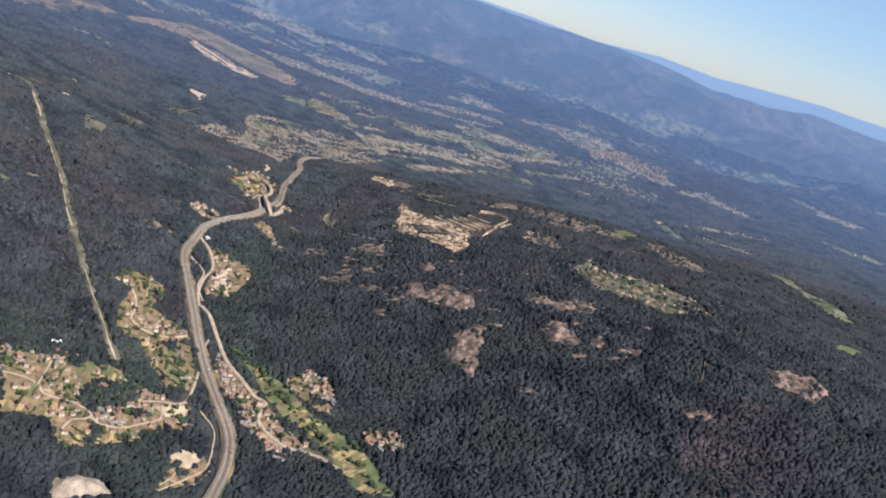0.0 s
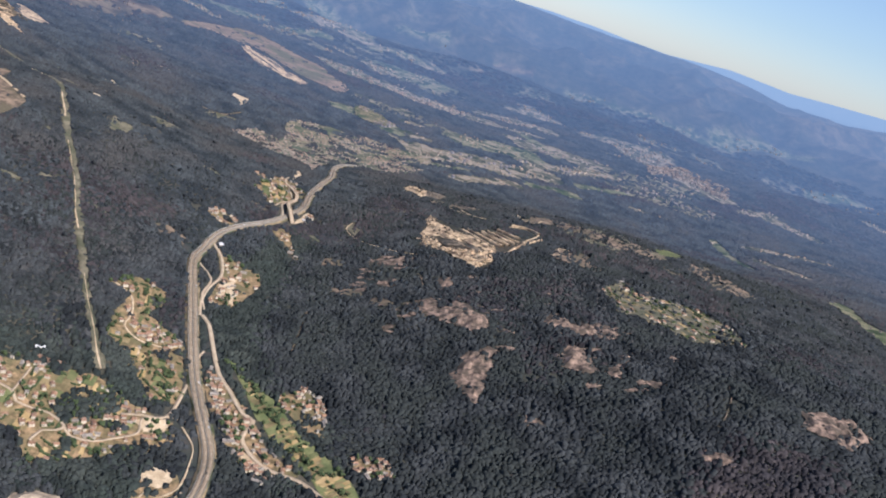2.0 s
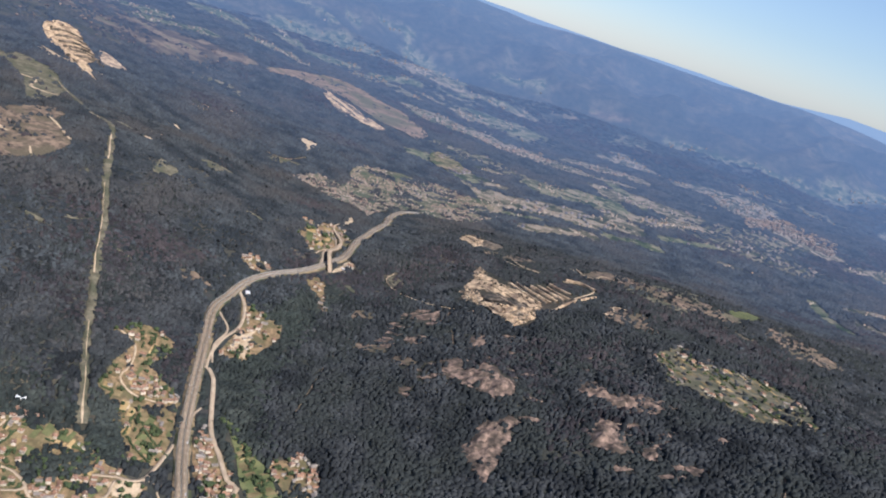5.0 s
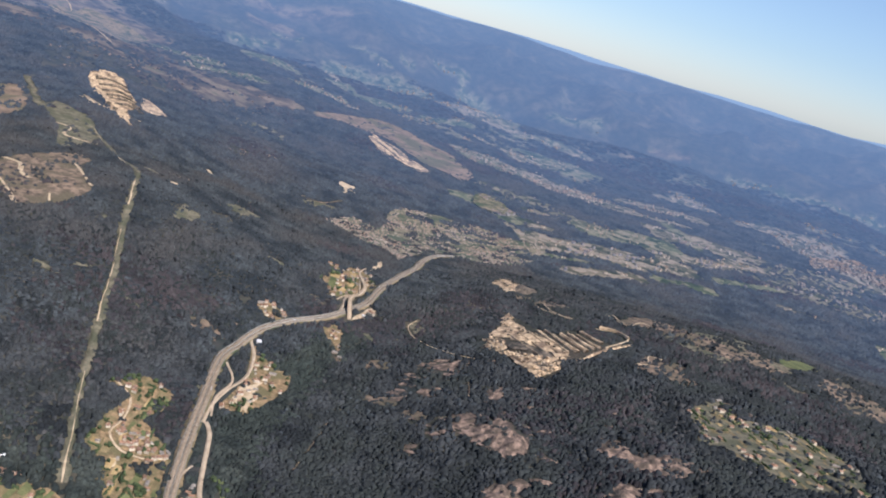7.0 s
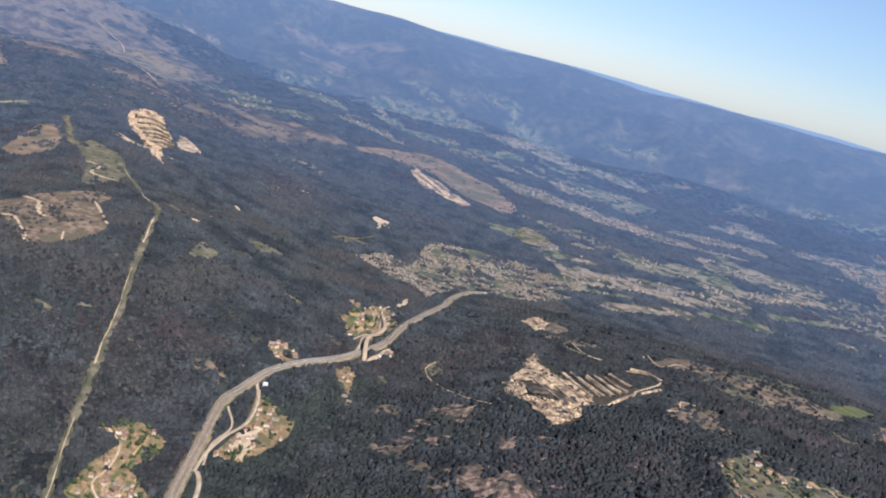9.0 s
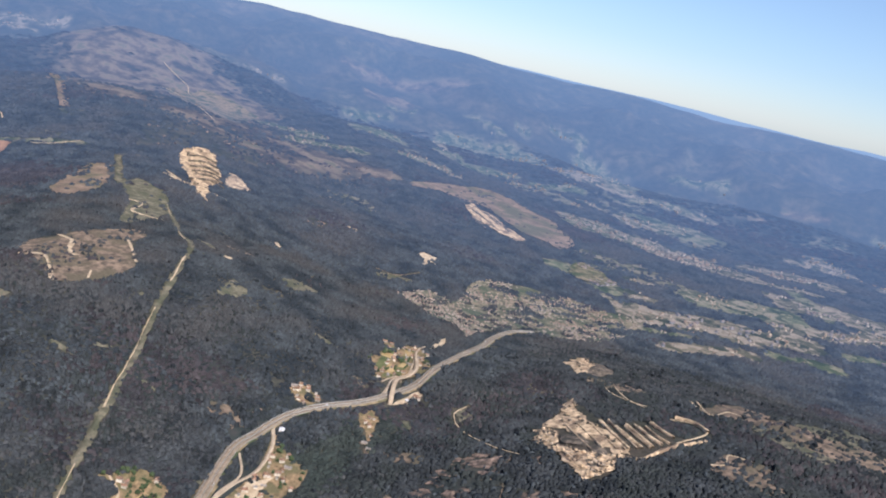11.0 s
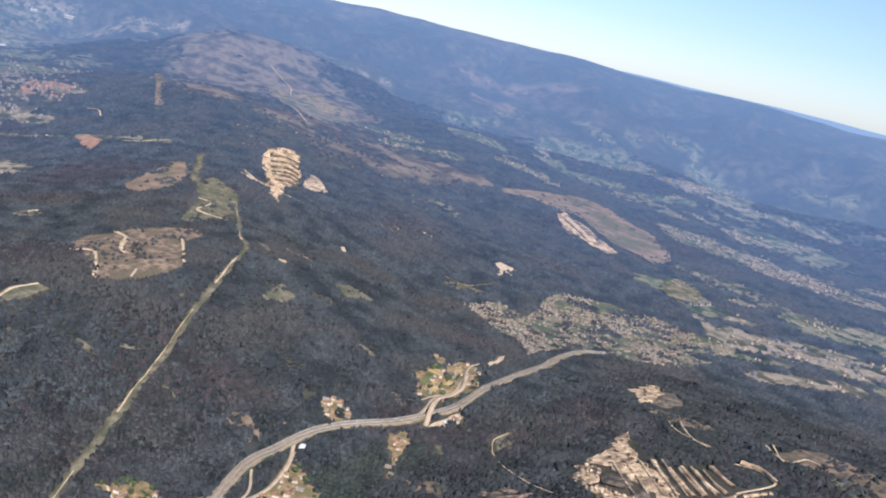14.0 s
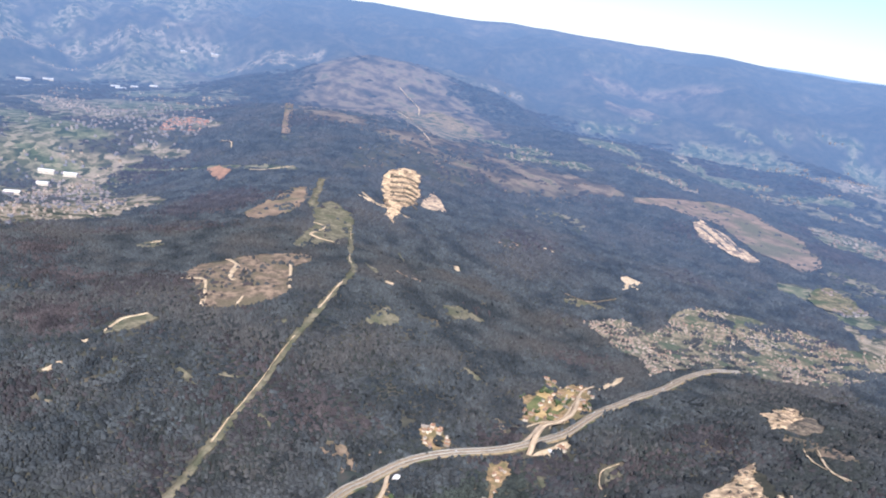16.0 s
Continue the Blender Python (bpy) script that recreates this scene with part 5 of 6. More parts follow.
def canopy(name, x, y, z, wide, tall, mat, label, seed, domed=False):
    """Very many crowns sunk into their neighbours, in one mesh: crooked five-sided tents, or rounded domes with a shoulder."""
    rs = np.random.RandomState(seed)
    n = len(x)
    a = rs.uniform(0, 2 * np.pi, n)[:, None] + np.arange(5)[None] * 2 * np.pi / 5 + rs.uniform(-0.4, 0.4, (n, 5))
    d = wide[:, None] * rs.uniform(0.7, 1.3, (n, 5))
    rings = 2 if domed else 1
    m = 5 * rings + 1
    co = np.empty((n, m, 3))
    co[:, :5, 0], co[:, :5, 1] = x[:, None] + d * np.cos(a), y[:, None] + d * np.sin(a)
    co[:, :5, 2] = z[:, None] + tall[:, None] * (rs.uniform(-0.15, 0.2, (n, 5)) if domed else rs.uniform(-0.1, 0.35, (n, 5)))
    if domed:
        e = d * rs.uniform(0.55, 0.85, (n, 5))
        co[:, 5:10, 0], co[:, 5:10, 1] = x[:, None] + e * np.cos(a + 0.3), y[:, None] + e * np.sin(a + 0.3)
        co[:, 5:10, 2] = z[:, None] + tall[:, None] * rs.uniform(0.62, 0.98, (n, 5))
    co[:, -1, 0], co[:, -1, 1] = x + wide * rs.uniform(-0.25, 0.25, n), y + wide * rs.uniform(-0.25, 0.25, n)
    co[:, -1, 2] = z + tall * (rs.uniform(0.95, 1.08, n) if domed else 1)
    k = np.arange(5)
    top = 5 * (rings - 1)
    f = [np.stack([top + k, top + (k + 1) % 5, np.full(5, m - 1)], -1)]
    if domed:
        f += [np.stack([k, (k + 1) % 5, 5 + (k + 1) % 5], -1), np.stack([k, 5 + (k + 1) % 5, 5 + k], -1)]
    f = np.vstack(f)
    ob = mesh_object(name, co.reshape(-1, 3), (f[None] + (np.arange(n) * m)[:, None, None]).reshape(-1, 3), mat, smooth_faces=domed)
    return tagged(ob, label, "woodland", kind="stuff")


def wood_spots(r0, r1, spacing, seed, a0=-84, a1=42):
    rs = np.random.RandomState(seed)
    k = np.arange(-r1, r1, spacing)
    px, py = np.meshgrid(k, k)
    px, py = px.ravel() + rs.uniform(-0.45, 0.45, px.size) * spacing, py.ravel() + rs.uniform(-0.45, 0.45, px.size) * spacing
    r, a = np.hypot(px, py), np.degrees(np.arctan2(px, py))
    keep = (r >= r0) & (r < r1) & (a > a0) & (a < a1)
    px, py = px[keep] + CX, py[keep] + CY
    bare = look_up(open_cells, px, py) | (look_up(yard_cells, px, py) & (fractal(px + 31, py, 17, 2) < np.where(py > 1580, 0.10, np.where(py > 1250, 0.20, 0.42))))
    thin = (look_up(sparse_cells, px, py) & (rs.rand(len(px)) < 0.72)) | (look_up(bald_cells, px, py) & (rs.rand(len(px)) < np.where(fractal(px, py, 11, 2) > 0.1, 0.35, 0.97))) | (look_up(scrub_cells, px, py) & (rs.rand(len(px)) < np.where(fractal(px, py, 30, 2) > 0.25, 0.82, 0.985)))
    farmed, heath, _ = cover_values(px, py)
    hollow = fractal(px, py, 46, 3) > 0.62
    keep = ~bare & ~thin & ~(hollow & (rs.rand(len(px)) < 0.7)) & (rs.rand(len(px)) > np.maximum(farmed * 0.94, heath * 0.93) * 1.1)
    return px[keep], py[keep], rs


# broadleaf trees follow the stream and stand round the village
VALLEY_LINE = ((-40, 600), (-110, 670), (-165, 730), (-190, 820), (-210, 900), (-205, 980))
VILLAGE_LINE = ((-300, 590), (-225, 640), (-215, 560), (-170, 520))
for r0, r1, gap, lab in ((230, 800, 3.2, "dense dark pine and eucalyptus woods"), (800, 1250, 3.6, "dark hillside woods tinted blue like haze")):
    x, y, rs = wood_spots(r0, r1, gap, r0)
    g = height(x, y)
    # groves of taller and of lower trees, and single trees that stand out
    swell = fractal(x + 60, y, 34, 3)
    tall = (2.4 + rs.uniform(0, 1.8, len(x)) + 3.2 * np.clip(swell, -0.6, 1) + 2.0 * (rs.rand(len(x)) < 0.06)) * (gap / 3.5)
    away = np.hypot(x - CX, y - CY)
    # share of haze-tinted crowns: more with distance and on the west slope
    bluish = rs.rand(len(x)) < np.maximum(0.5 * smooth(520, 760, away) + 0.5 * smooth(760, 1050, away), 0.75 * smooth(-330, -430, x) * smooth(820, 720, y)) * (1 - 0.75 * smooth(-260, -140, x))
    burnt = fractal(x + 900, y - 250, 130, 3) + rs.uniform(-0.25, 0.25, len(x)) > 0.40
    damp = np.minimum(distance_to(VALLEY_LINE, x, y) / 34, distance_to(VILLAGE_LINE, x, y) / 50) + rs.uniform(-0.35, 0.35, len(x)) + 0.5 * swell < 0.75
    burnt &= ~damp
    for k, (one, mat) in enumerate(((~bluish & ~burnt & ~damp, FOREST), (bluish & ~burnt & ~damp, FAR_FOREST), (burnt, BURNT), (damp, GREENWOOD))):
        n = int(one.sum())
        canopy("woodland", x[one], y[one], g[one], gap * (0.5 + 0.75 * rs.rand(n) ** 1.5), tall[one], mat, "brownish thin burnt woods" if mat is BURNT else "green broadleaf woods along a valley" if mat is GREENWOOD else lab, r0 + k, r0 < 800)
        if mat in (FOREST, FAR_FOREST):
            pick = one & (rs.rand(len(x)) < 0.03)
            n = int(pick.sum())
            clumps("woodland", x[pick], y[pick], g[pick] + tall[pick] * 0.75, gap * rs.uniform(0.5, 0.95, n), tall[pick] * rs.uniform(0.4, 0.65, n), mat, "taller crowns above " + lab, r0 + 3 + k)
for r0, r1, gap in ((1250, 1500, 4.8), (1500, 2050, 7.0), (2050, 2500, 10), (2500, 3300, 16)):
    x, y, rs = wood_spots(r0, r1, gap, r0)
    g = height(x, y)
    wide, tall = gap * rs.uniform(0.6, 1.05, len(x)), rs.uniform(2.5, 5.2, len(x)) + 1.5 * np.clip(fractal(x, y, 30, 2), -1, 1) + gap * 0.08
    # haze painted in steps: each level gets its own emissive canopy copy
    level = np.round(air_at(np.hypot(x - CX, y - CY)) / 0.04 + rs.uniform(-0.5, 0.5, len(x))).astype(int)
    burnt = fractal(x + 900, y - 250, 180, 3) + rs.uniform(-0.2, 0.2, len(x)) > 0.36
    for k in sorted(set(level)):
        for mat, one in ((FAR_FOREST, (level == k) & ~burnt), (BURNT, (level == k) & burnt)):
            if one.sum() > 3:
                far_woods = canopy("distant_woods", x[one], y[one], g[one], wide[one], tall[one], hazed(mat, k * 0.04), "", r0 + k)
                tagged(far_woods, "far woods with blue haze in their colour", "backdrop", kind="structure")
# the woods go on round about, outside the view
for r0, r1, a0, a1 in ((40, 230, -84, 42), (40, 950, -180, -84), (40, 950, 42, 180)):
    x, y, rs = wood_spots(r0, r1, 8.0, r0 + abs(int(a1)), a0, a1)
    free = distance_to(np.array(HIGHWAY[:9]), x, y) > 11
    x, y = x[free], y[free]
    canopy("woodland", x, y, height(x, y), rs.uniform(4.5, 7.5, len(x)), rs.uniform(3, 6, len(x)), FOREST, "dense dark woods below the flight line", 500 + abs(int(a1)))


# ---- boulders on the hill and the mountain ----
def boulders(outline, count, lo, hi, seed, label, mat=ROCK, lift=1.5, clear=0.0):
    rs = np.random.RandomState(seed)
    p = np.asarray(outline, float)
    a, b = p.min(0), p.max(0)
    px, py = rs.uniform(a[0], b[0], count * 3), rs.uniform(a[1], b[1], count * 3)
    k = inside(p, px, py) & (fractal(px, py, 45, 3) > clear)
    px, py = px[k][:count], py[k][:count]
    s = lo + (hi - lo) * rs.rand(len(px)) ** 2.5
    return tagged(clumps("boulders", px, py, height(px, py) + s * 0.35 + lift, s * 1.5, s, mat, label, seed), label, "boulders", kind="stuff")


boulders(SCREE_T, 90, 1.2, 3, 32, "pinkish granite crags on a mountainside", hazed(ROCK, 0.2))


for k, (o, n, mat, lab) in enumerate(((Q3B, 110, QUARRY, "pale broken granite blocks in a quarry"), (Q3B, 90, SPOIL, "dark weathered blocks in quarry spoil"), (Q3A, 60, SPOIL, "dark stones and scrub on a quarry slope"),
                                      (Q3A, 30, QUARRY, "pale loose stones on a quarry slope"), (QUARRY_4, 40, SPOIL, "dark stones in a small quarry"), (QUARRY_1, 70, SPOIL, "dark scrub and stones on a quarry face"))):
    boulders(o, n, 0.35, 2.6 if o is QUARRY_1 else 1.5, 400 + k, lab, mat, 3.2, -0.9)


# ---- houses ----
def prism(bm, w, d, z0, z1, over):
    """A gabled roof with thickness over a w by d box."""
    a, b = w / 2 + over, d / 2 + over
    t = 0.25
    ring = [(-a, z0), (0, z1), (a, z0), (a, z0 - t), (0, z1 - t), (-a, z0 - t)]
    front = [bm.verts.new((x, -b, z)) for x, z in ring]
    back = [bm.verts.new((x, b, z)) for x, z in ring]
    n = len(ring)
    for k in range(n):
        bm.faces.new((front[k], front[(k + 1) % n], back[(k + 1) % n], back[k]))
    bm.faces.new(front[::-1])
    bm.faces.new(back)


def hip(bm, w, d, z0, z1, over):
    a, b = w / 2 + over, d / 2 + over
    t = 0.25
    low = [bm.verts.new((x, y, z0 - t)) for x, y in ((-a, -b), (a, -b), (a, b), (-a, b))]
    eave = [bm.verts.new((x, y, z0)) for x, y in ((-a, -b), (a, -b), (a, b), (-a, b))]
    r = max(b - a, 0.3)
    r0, r1 = bm.verts.new((0, -r, z1)), bm.verts.new((0, r, z1))
    bm.faces.new(low[::-1])
    for k in range(4):
        bm.faces.new((low[k], low[(k + 1) % 4], eave[(k + 1) % 4], eave[k]))
    bm.faces.new((eave[0], eave[1], r0))
    bm.faces.new((eave[1], eave[2], r1, r0))
    bm.faces.new((eave[2], eave[3], r1))
    bm.faces.new((eave[3], eave[0], r0, r1))


def house(w, d, h, rise, roof_mat, wall_mat, hipped, label, windows=True, wing=False):
    root = tagged(new("house"), label, "house", "village houses")
    bm = bmesh.new()
    box(bm, -w / 2, -d / 2, -2.5, w / 2, d / 2, h)
    if not hipped:
        for s in (-1, 1):
            vs = [bm.verts.new(q) for q in ((-w / 2, s * d / 2, h), (w / 2, s * d / 2, h), (0, s * d / 2, h + rise - 0.25))]
            bm.faces.new(vs)
    part("wall", bm, wall_mat, root)
    bm = bmesh.new()
    (hip if hipped else prism)(bm, w, d, h + 0.05, h + rise, 0.35)
    roof = part("roof", bm, roof_mat, root)
    bm = bmesh.new()
    span = d / 2 + 0.3 if not hipped else max(d / 2 - w / 2, 0.3)
    box(bm, -0.18, -span, h + rise - 0.06, 0.18, span, h + rise + 0.1)
    part("ridge_cap", bm, roof_mat, roof)
    if wing:
        bm = bmesh.new()
        box(bm, w / 2, -d / 2, -2.5, w / 2 + w * 0.7, d * 0.05, h * 0.8)
        part("wing", bm, wall_mat, root)
        bm = bmesh.new()
        box(bm, w / 2 - 0.1, -d / 2 - 0.3, h * 0.8 + 0.003, w / 2 + w * 0.7 + 0.3, d * 0.05 + 0.3, h * 0.8 + 0.3)
        part("wing_roof", bm, roof_mat, root)
    bm = bmesh.new()
    box(bm, w * 0.2, d * 0.15, h + rise * 0.3, w * 0.2 + 0.6, d * 0.15 + 0.6, h + rise + 0.5)
    part("chimney", bm, wall_mat, roof)
    if windows:
        bm = bmesh.new()
        box(bm, -0.4, -d / 2 - 0.06, 0, 0.4, -d / 2 + 0.02, 1.3)
        part("door", bm, WOOD, root)
        for s in (-1, 1):
            for lev in ((0.7, 1.5) if h < 3 else (0.7, 1.5), (h - 1.3, h - 0.5)):
                if lev[0] > 0.5:
                    bm = bmesh.new()
                    box(bm, s * w * 0.3 - 0.35, -d / 2 - 0.05, lev[0], s * w * 0.3 + 0.35, -d / 2 + 0.02, lev[1])
                    pane = part("window", bm, GLASS, root)
                    bm = bmesh.new()
                    box(bm, s * w * 0.3 - 0.45, -d / 2 - 0.16, lev[0] - 0.1, s * w * 0.3 + 0.45, -d / 2 + 0.02, lev[0] - 0.003)
                    part("sill", bm, CONCRETE, pane)
            bm = bmesh.new()
            box(bm, s * w / 2 - 0.03, -0.5, h - 1.4, s * w / 2 + 0.04, 0.4, h - 0.5)
            part("window", bm, GLASS, root)
    return root


KINDS = [
    house(5.2, 6.8, 3.6, 1.5, TILE, WALL, True, "white two-storey house with hipped terracotta roof"),
    house(4.6, 6.2, 3.0, 1.4, TILE, WALL, False, "pale rendered house with gabled terracotta roof"),
    house(4.2, 7.6, 2.4, 1.2, TILE, STONE_WALL, False, "old granite house with tiled gable roof"),
    house(4.8, 5.6, 3.4, 1.4, TILE, WALL, True, "white house with low wing and red tiles", True, True),
    house(4.0, 9.0, 2.2, 0.8, SLATE, STONE_WALL, False, "grey stone barn with fibre-cement roof", False),
    house(3.4, 4.6, 2.0, 0.7, SLATE, WALL, False, "small pale outbuilding with grey roof", False),
]
hall = tagged(new("warehouse"), "white metal-roofed roadside warehouse", "warehouse")
bm = bmesh.new()
box(bm, -6, -9, -2.5, 6, 9, 3.6)
part("wall", bm, WALL, hall)
bm = bmesh.new()
prism(bm, 12, 18, 3.65, 5.2, 0.3)
part("roof", bm, WHITE_ROOF, hall)
bm = bmesh.new()
box(bm, -1.6, -9.08, -0.2, 1.6, -8.95, 2.6)
part("door", bm, SLATE, hall)

homes = []
HIGH_POINTS = curve_points(HIGHWAY, 3.0)
LANE_POINTS = np.vstack([curve_points(o, 3.0) for o in (RAMP, EAST_ROAD, LOOP_ROAD, J_B, J_C, J_D, FRONT, LANE_L, WEST_ROAD, WEST_LANE, DIRT_ROAD, SLIP, OVERPASS, FARM_LANE, WEST_PATH)])


def lane_gap(x, y):
    """Metres to the nearest lane and to the carriageway."""
    return float(np.hypot(LANE_POINTS[:, 0] - x, LANE_POINTS[:, 1] - y).min()), float(np.hypot(HIGH_POINTS[:, 0] - x, HIGH_POINTS[:, 1] - y).min())




def settle(outline, count, gap, seed, weights, loose=0.12):
    rs = np.random.RandomState(seed)
    p = np.asarray(outline, float)
    lo, hi = p.min(0), p.max(0)
    placed = 0
    for _ in range(count * 30):
        if placed >= count:
            break
        q = rs.uniform(lo, hi)
        if not inside(p, np.array([q[0]]), np.array([q[1]]))[0]:
            continue
        away, off = lane_gap(*q)
        if away < 3.6 or off < 9 or rs.rand() > loose + math.exp(-away / 9.0) or fractal(q[0] + 31, q[1], 17, 2) > 0.36 or (look_up(grove_cells, np.array([q[0]]), np.array([q[1]]))[0]):
            continue
        if any((q[0] - h[0]) ** 2 + (q[1] - h[1]) ** 2 < gap ** 2 for h in homes):
            continue
        homes.append(q)
        turn = 35 + 90 * rs.randint(4) + rs.normal(0, 14)
        z = float(height(*q)[0]) + 0.7
        kind = KINDS[rs.choice(len(KINDS), p=weights)]
        copy_thing(kind, pose(q[0], q[1], z, 0, 0, turn) @ Matrix.Scale(rs.uniform(0.5, 0.78), 4))
        placed += 1


OLD = (0.16, 0.24, 0.22, 0.1, 0.14, 0.14)
for o, n, seed in ((CL_A, 17, 1), (CL_B, 10, 2), (CL_C, 24, 3), (CL_D, 20, 4), (CL_E, 11, 5), (CL_F, 13, 6), (CL_G, 20, 7), (CL_H, 15, 8)):
    settle(o, n, 3.5, 200 + seed, OLD, 2.0)
settle(HAMLET_K, 8, 4.6, 110, OLD, 2.0)
settle(WEST_VILLAGE, 46, 4.8, 101, OLD)
settle(FARMS, 22, 5.0, 102, OLD, 0.2)
settle(EAST_STRIP, 34, 4.6, 103, OLD, 0.3)
settle(HAMLET_E, 8, 4.8, 104, OLD, 0.6)
settle(HAMLET_F, 18, 4.6, 105, OLD, 0.8)
settle(LOOP_HAMLET, 24, 5.5, 106, OLD)
settle(HAMLET_J, 34, 6, 107, OLD, 0.4)
settle(HAMLET_M, 12, 5.5, 108, OLD, 0.8)
for k, (q, turn) in enumerate(zip(HALL_S, (20, 70, 35, 120))):
    copy_thing(KINDS[3] if k == 0 else hall, pose(q[0], q[1], float(height(*q)[0]) + 1.2, 0, 0, turn) @ Matrix.Scale((1.0, 0.28, 0.4, 0.4)[k], 4))
settle(EAST_FIELD, 40, 4.5, 109, OLD, 0.8)
for ob in KINDS + [hall]:
    for o in (*ob.children_recursive, ob):
        bpy.data.objects.remove(o)


def small_houses(name, spots, size, label, seed, roof_mat=None, wall_mat=None):
    """A far town: gabled houses in one mesh, with their roofs as one part."""
    rs = np.random.RandomState(seed)
    n = len(spots)
    x, y = spots[:, 0], spots[:, 1]
    z = height(x, y)
    w, d = size * rs.uniform(0.75, 1.3, n), size * rs.uniform(0.9, 1.7, n)
    h = size * rs.uniform(0.45, 0.85, n)
    a = rs.uniform(0, np.pi, n)

    def place(lx, ly, lz):
        return np.stack([x[:, None] + lx * np.cos(a)[:, None] - ly * np.sin(a)[:, None], y[:, None] + lx * np.sin(a)[:, None] + ly * np.cos(a)[:, None], lz], -1)

    W, D = w[:, None] / 2, d[:, None] / 2
    sx, sy = np.array([[-1, 1, 1, -1, -1, 1, 1, -1]]), np.array([[-1, -1, 1, 1, -1, -1, 1, 1]])
    lz = np.where(np.arange(8)[None] < 4, z[:, None] - 3, (z + h + 0.8)[:, None])
    body = place(sx * W, sy * D, lz).reshape(-1, 3)
    bf = np.array([[0, 1, 5, 4], [1, 2, 6, 5], [2, 3, 7, 6], [3, 0, 4, 7], [4, 5, 6, 7]])
    ob = mesh_object(name, body, (bf[None] + (np.arange(n) * 8)[:, None, None]).reshape(-1, 4), wall_mat or TOWN_WALL)
    sx, sy = np.array([[-1.12, 1.12, 1.12, -1.12, 0, 0]]), np.array([[-1.1, -1.1, 1.1, 1.1, -1.1, 1.1]])
    lz = np.where(np.arange(6)[None] < 4, (z + h + 0.9)[:, None], (z + h + 0.9 + w * 0.28)[:, None])
    top = place(sx * W, sy * D, lz).reshape(-1, 3)
    faces = []
    for k in range(n):
        for q in ((0, 3, 5, 4), (1, 4, 5, 2), (0, 4, 1), (3, 2, 5)):
            faces.append([i + 6 * k for i in q])
    mesh_object("roofs", top, faces, roof_mat or TOWN_ROOF, ob, "weathered roofs")
    return tagged(ob, label, "houses", kind="stuff")


def spots_in(outline, count, seed, bias=0.15, size=60):
    rs = np.random.RandomState(seed)
    p = np.asarray(outline, float)
    lo, hi = p.min(0), p.max(0)
    q = rs.uniform(lo, hi, (count * 6, 2))
    q = q[inside(p, q[:, 0], q[:, 1]) & (fractal(q[:, 0], q[:, 1], size, 3) + rs.uniform(-0.4, 0.4, len(q)) > bias)]
    return q[:count]


def spots_along(rows, gap, seed, near, far):
    """House spots scattered over far field strips, that many metres apart on average."""
    rs = np.random.RandomState(seed)
    out = []
    for ax, ay, bx, by, wide in rows:
        if near < math.hypot((ax + bx) / 2 - CX, (ay + by) / 2 - CY) <= far:
            long = math.hypot(bx - ax, by - ay)
            n = max(3, int(long * wide / gap ** 2))
            u, v = rs.rand(n), np.clip(rs.normal(0, 0.28, n), -0.5, 0.5) * wide
            out.append(np.c_[ax + (bx - ax) * u - (by - ay) / long * v, ay + (by - ay) * u + (bx - ax) / long * v])
    q = np.vstack(out)
    return q[fractal(q[:, 0], q[:, 1], 50, 3) > -0.25]


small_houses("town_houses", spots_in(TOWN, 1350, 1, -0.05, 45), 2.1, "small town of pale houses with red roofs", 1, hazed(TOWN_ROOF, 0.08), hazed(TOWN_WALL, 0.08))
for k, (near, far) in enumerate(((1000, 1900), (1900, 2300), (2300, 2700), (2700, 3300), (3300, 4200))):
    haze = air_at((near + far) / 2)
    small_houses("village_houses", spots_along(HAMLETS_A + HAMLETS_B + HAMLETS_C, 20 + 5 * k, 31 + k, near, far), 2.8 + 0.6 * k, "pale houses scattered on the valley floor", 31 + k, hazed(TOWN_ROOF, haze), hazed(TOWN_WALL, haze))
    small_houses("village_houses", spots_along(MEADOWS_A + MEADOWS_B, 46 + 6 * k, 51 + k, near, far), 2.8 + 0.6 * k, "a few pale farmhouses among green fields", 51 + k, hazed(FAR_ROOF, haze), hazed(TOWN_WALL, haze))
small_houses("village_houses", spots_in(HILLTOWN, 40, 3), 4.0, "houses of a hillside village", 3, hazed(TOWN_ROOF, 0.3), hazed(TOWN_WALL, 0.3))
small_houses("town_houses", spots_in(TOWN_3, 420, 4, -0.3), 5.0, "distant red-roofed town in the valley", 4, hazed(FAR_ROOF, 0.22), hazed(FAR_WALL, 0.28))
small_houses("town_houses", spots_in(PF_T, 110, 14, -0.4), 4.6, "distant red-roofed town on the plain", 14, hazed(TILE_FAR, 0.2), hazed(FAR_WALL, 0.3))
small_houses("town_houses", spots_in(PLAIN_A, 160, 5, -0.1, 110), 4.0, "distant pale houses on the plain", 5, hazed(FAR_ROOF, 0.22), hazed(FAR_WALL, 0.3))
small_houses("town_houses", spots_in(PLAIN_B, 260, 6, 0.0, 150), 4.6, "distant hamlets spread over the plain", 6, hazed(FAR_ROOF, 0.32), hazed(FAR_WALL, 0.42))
rs = np.random.RandomState(77)
q = np.c_[rs.uniform(-2400, 1200, 12000), rs.uniform(1500, 4000, 12000)]
fm, _, _ = cover_values(q[:, 0], q[:, 1])
q = q[(fm > 0.75) & (fractal(q[:, 0] + 70, q[:, 1], 170, 3) > 0.15)][:650]
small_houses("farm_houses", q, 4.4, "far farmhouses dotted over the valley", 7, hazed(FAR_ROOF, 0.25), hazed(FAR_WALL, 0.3))


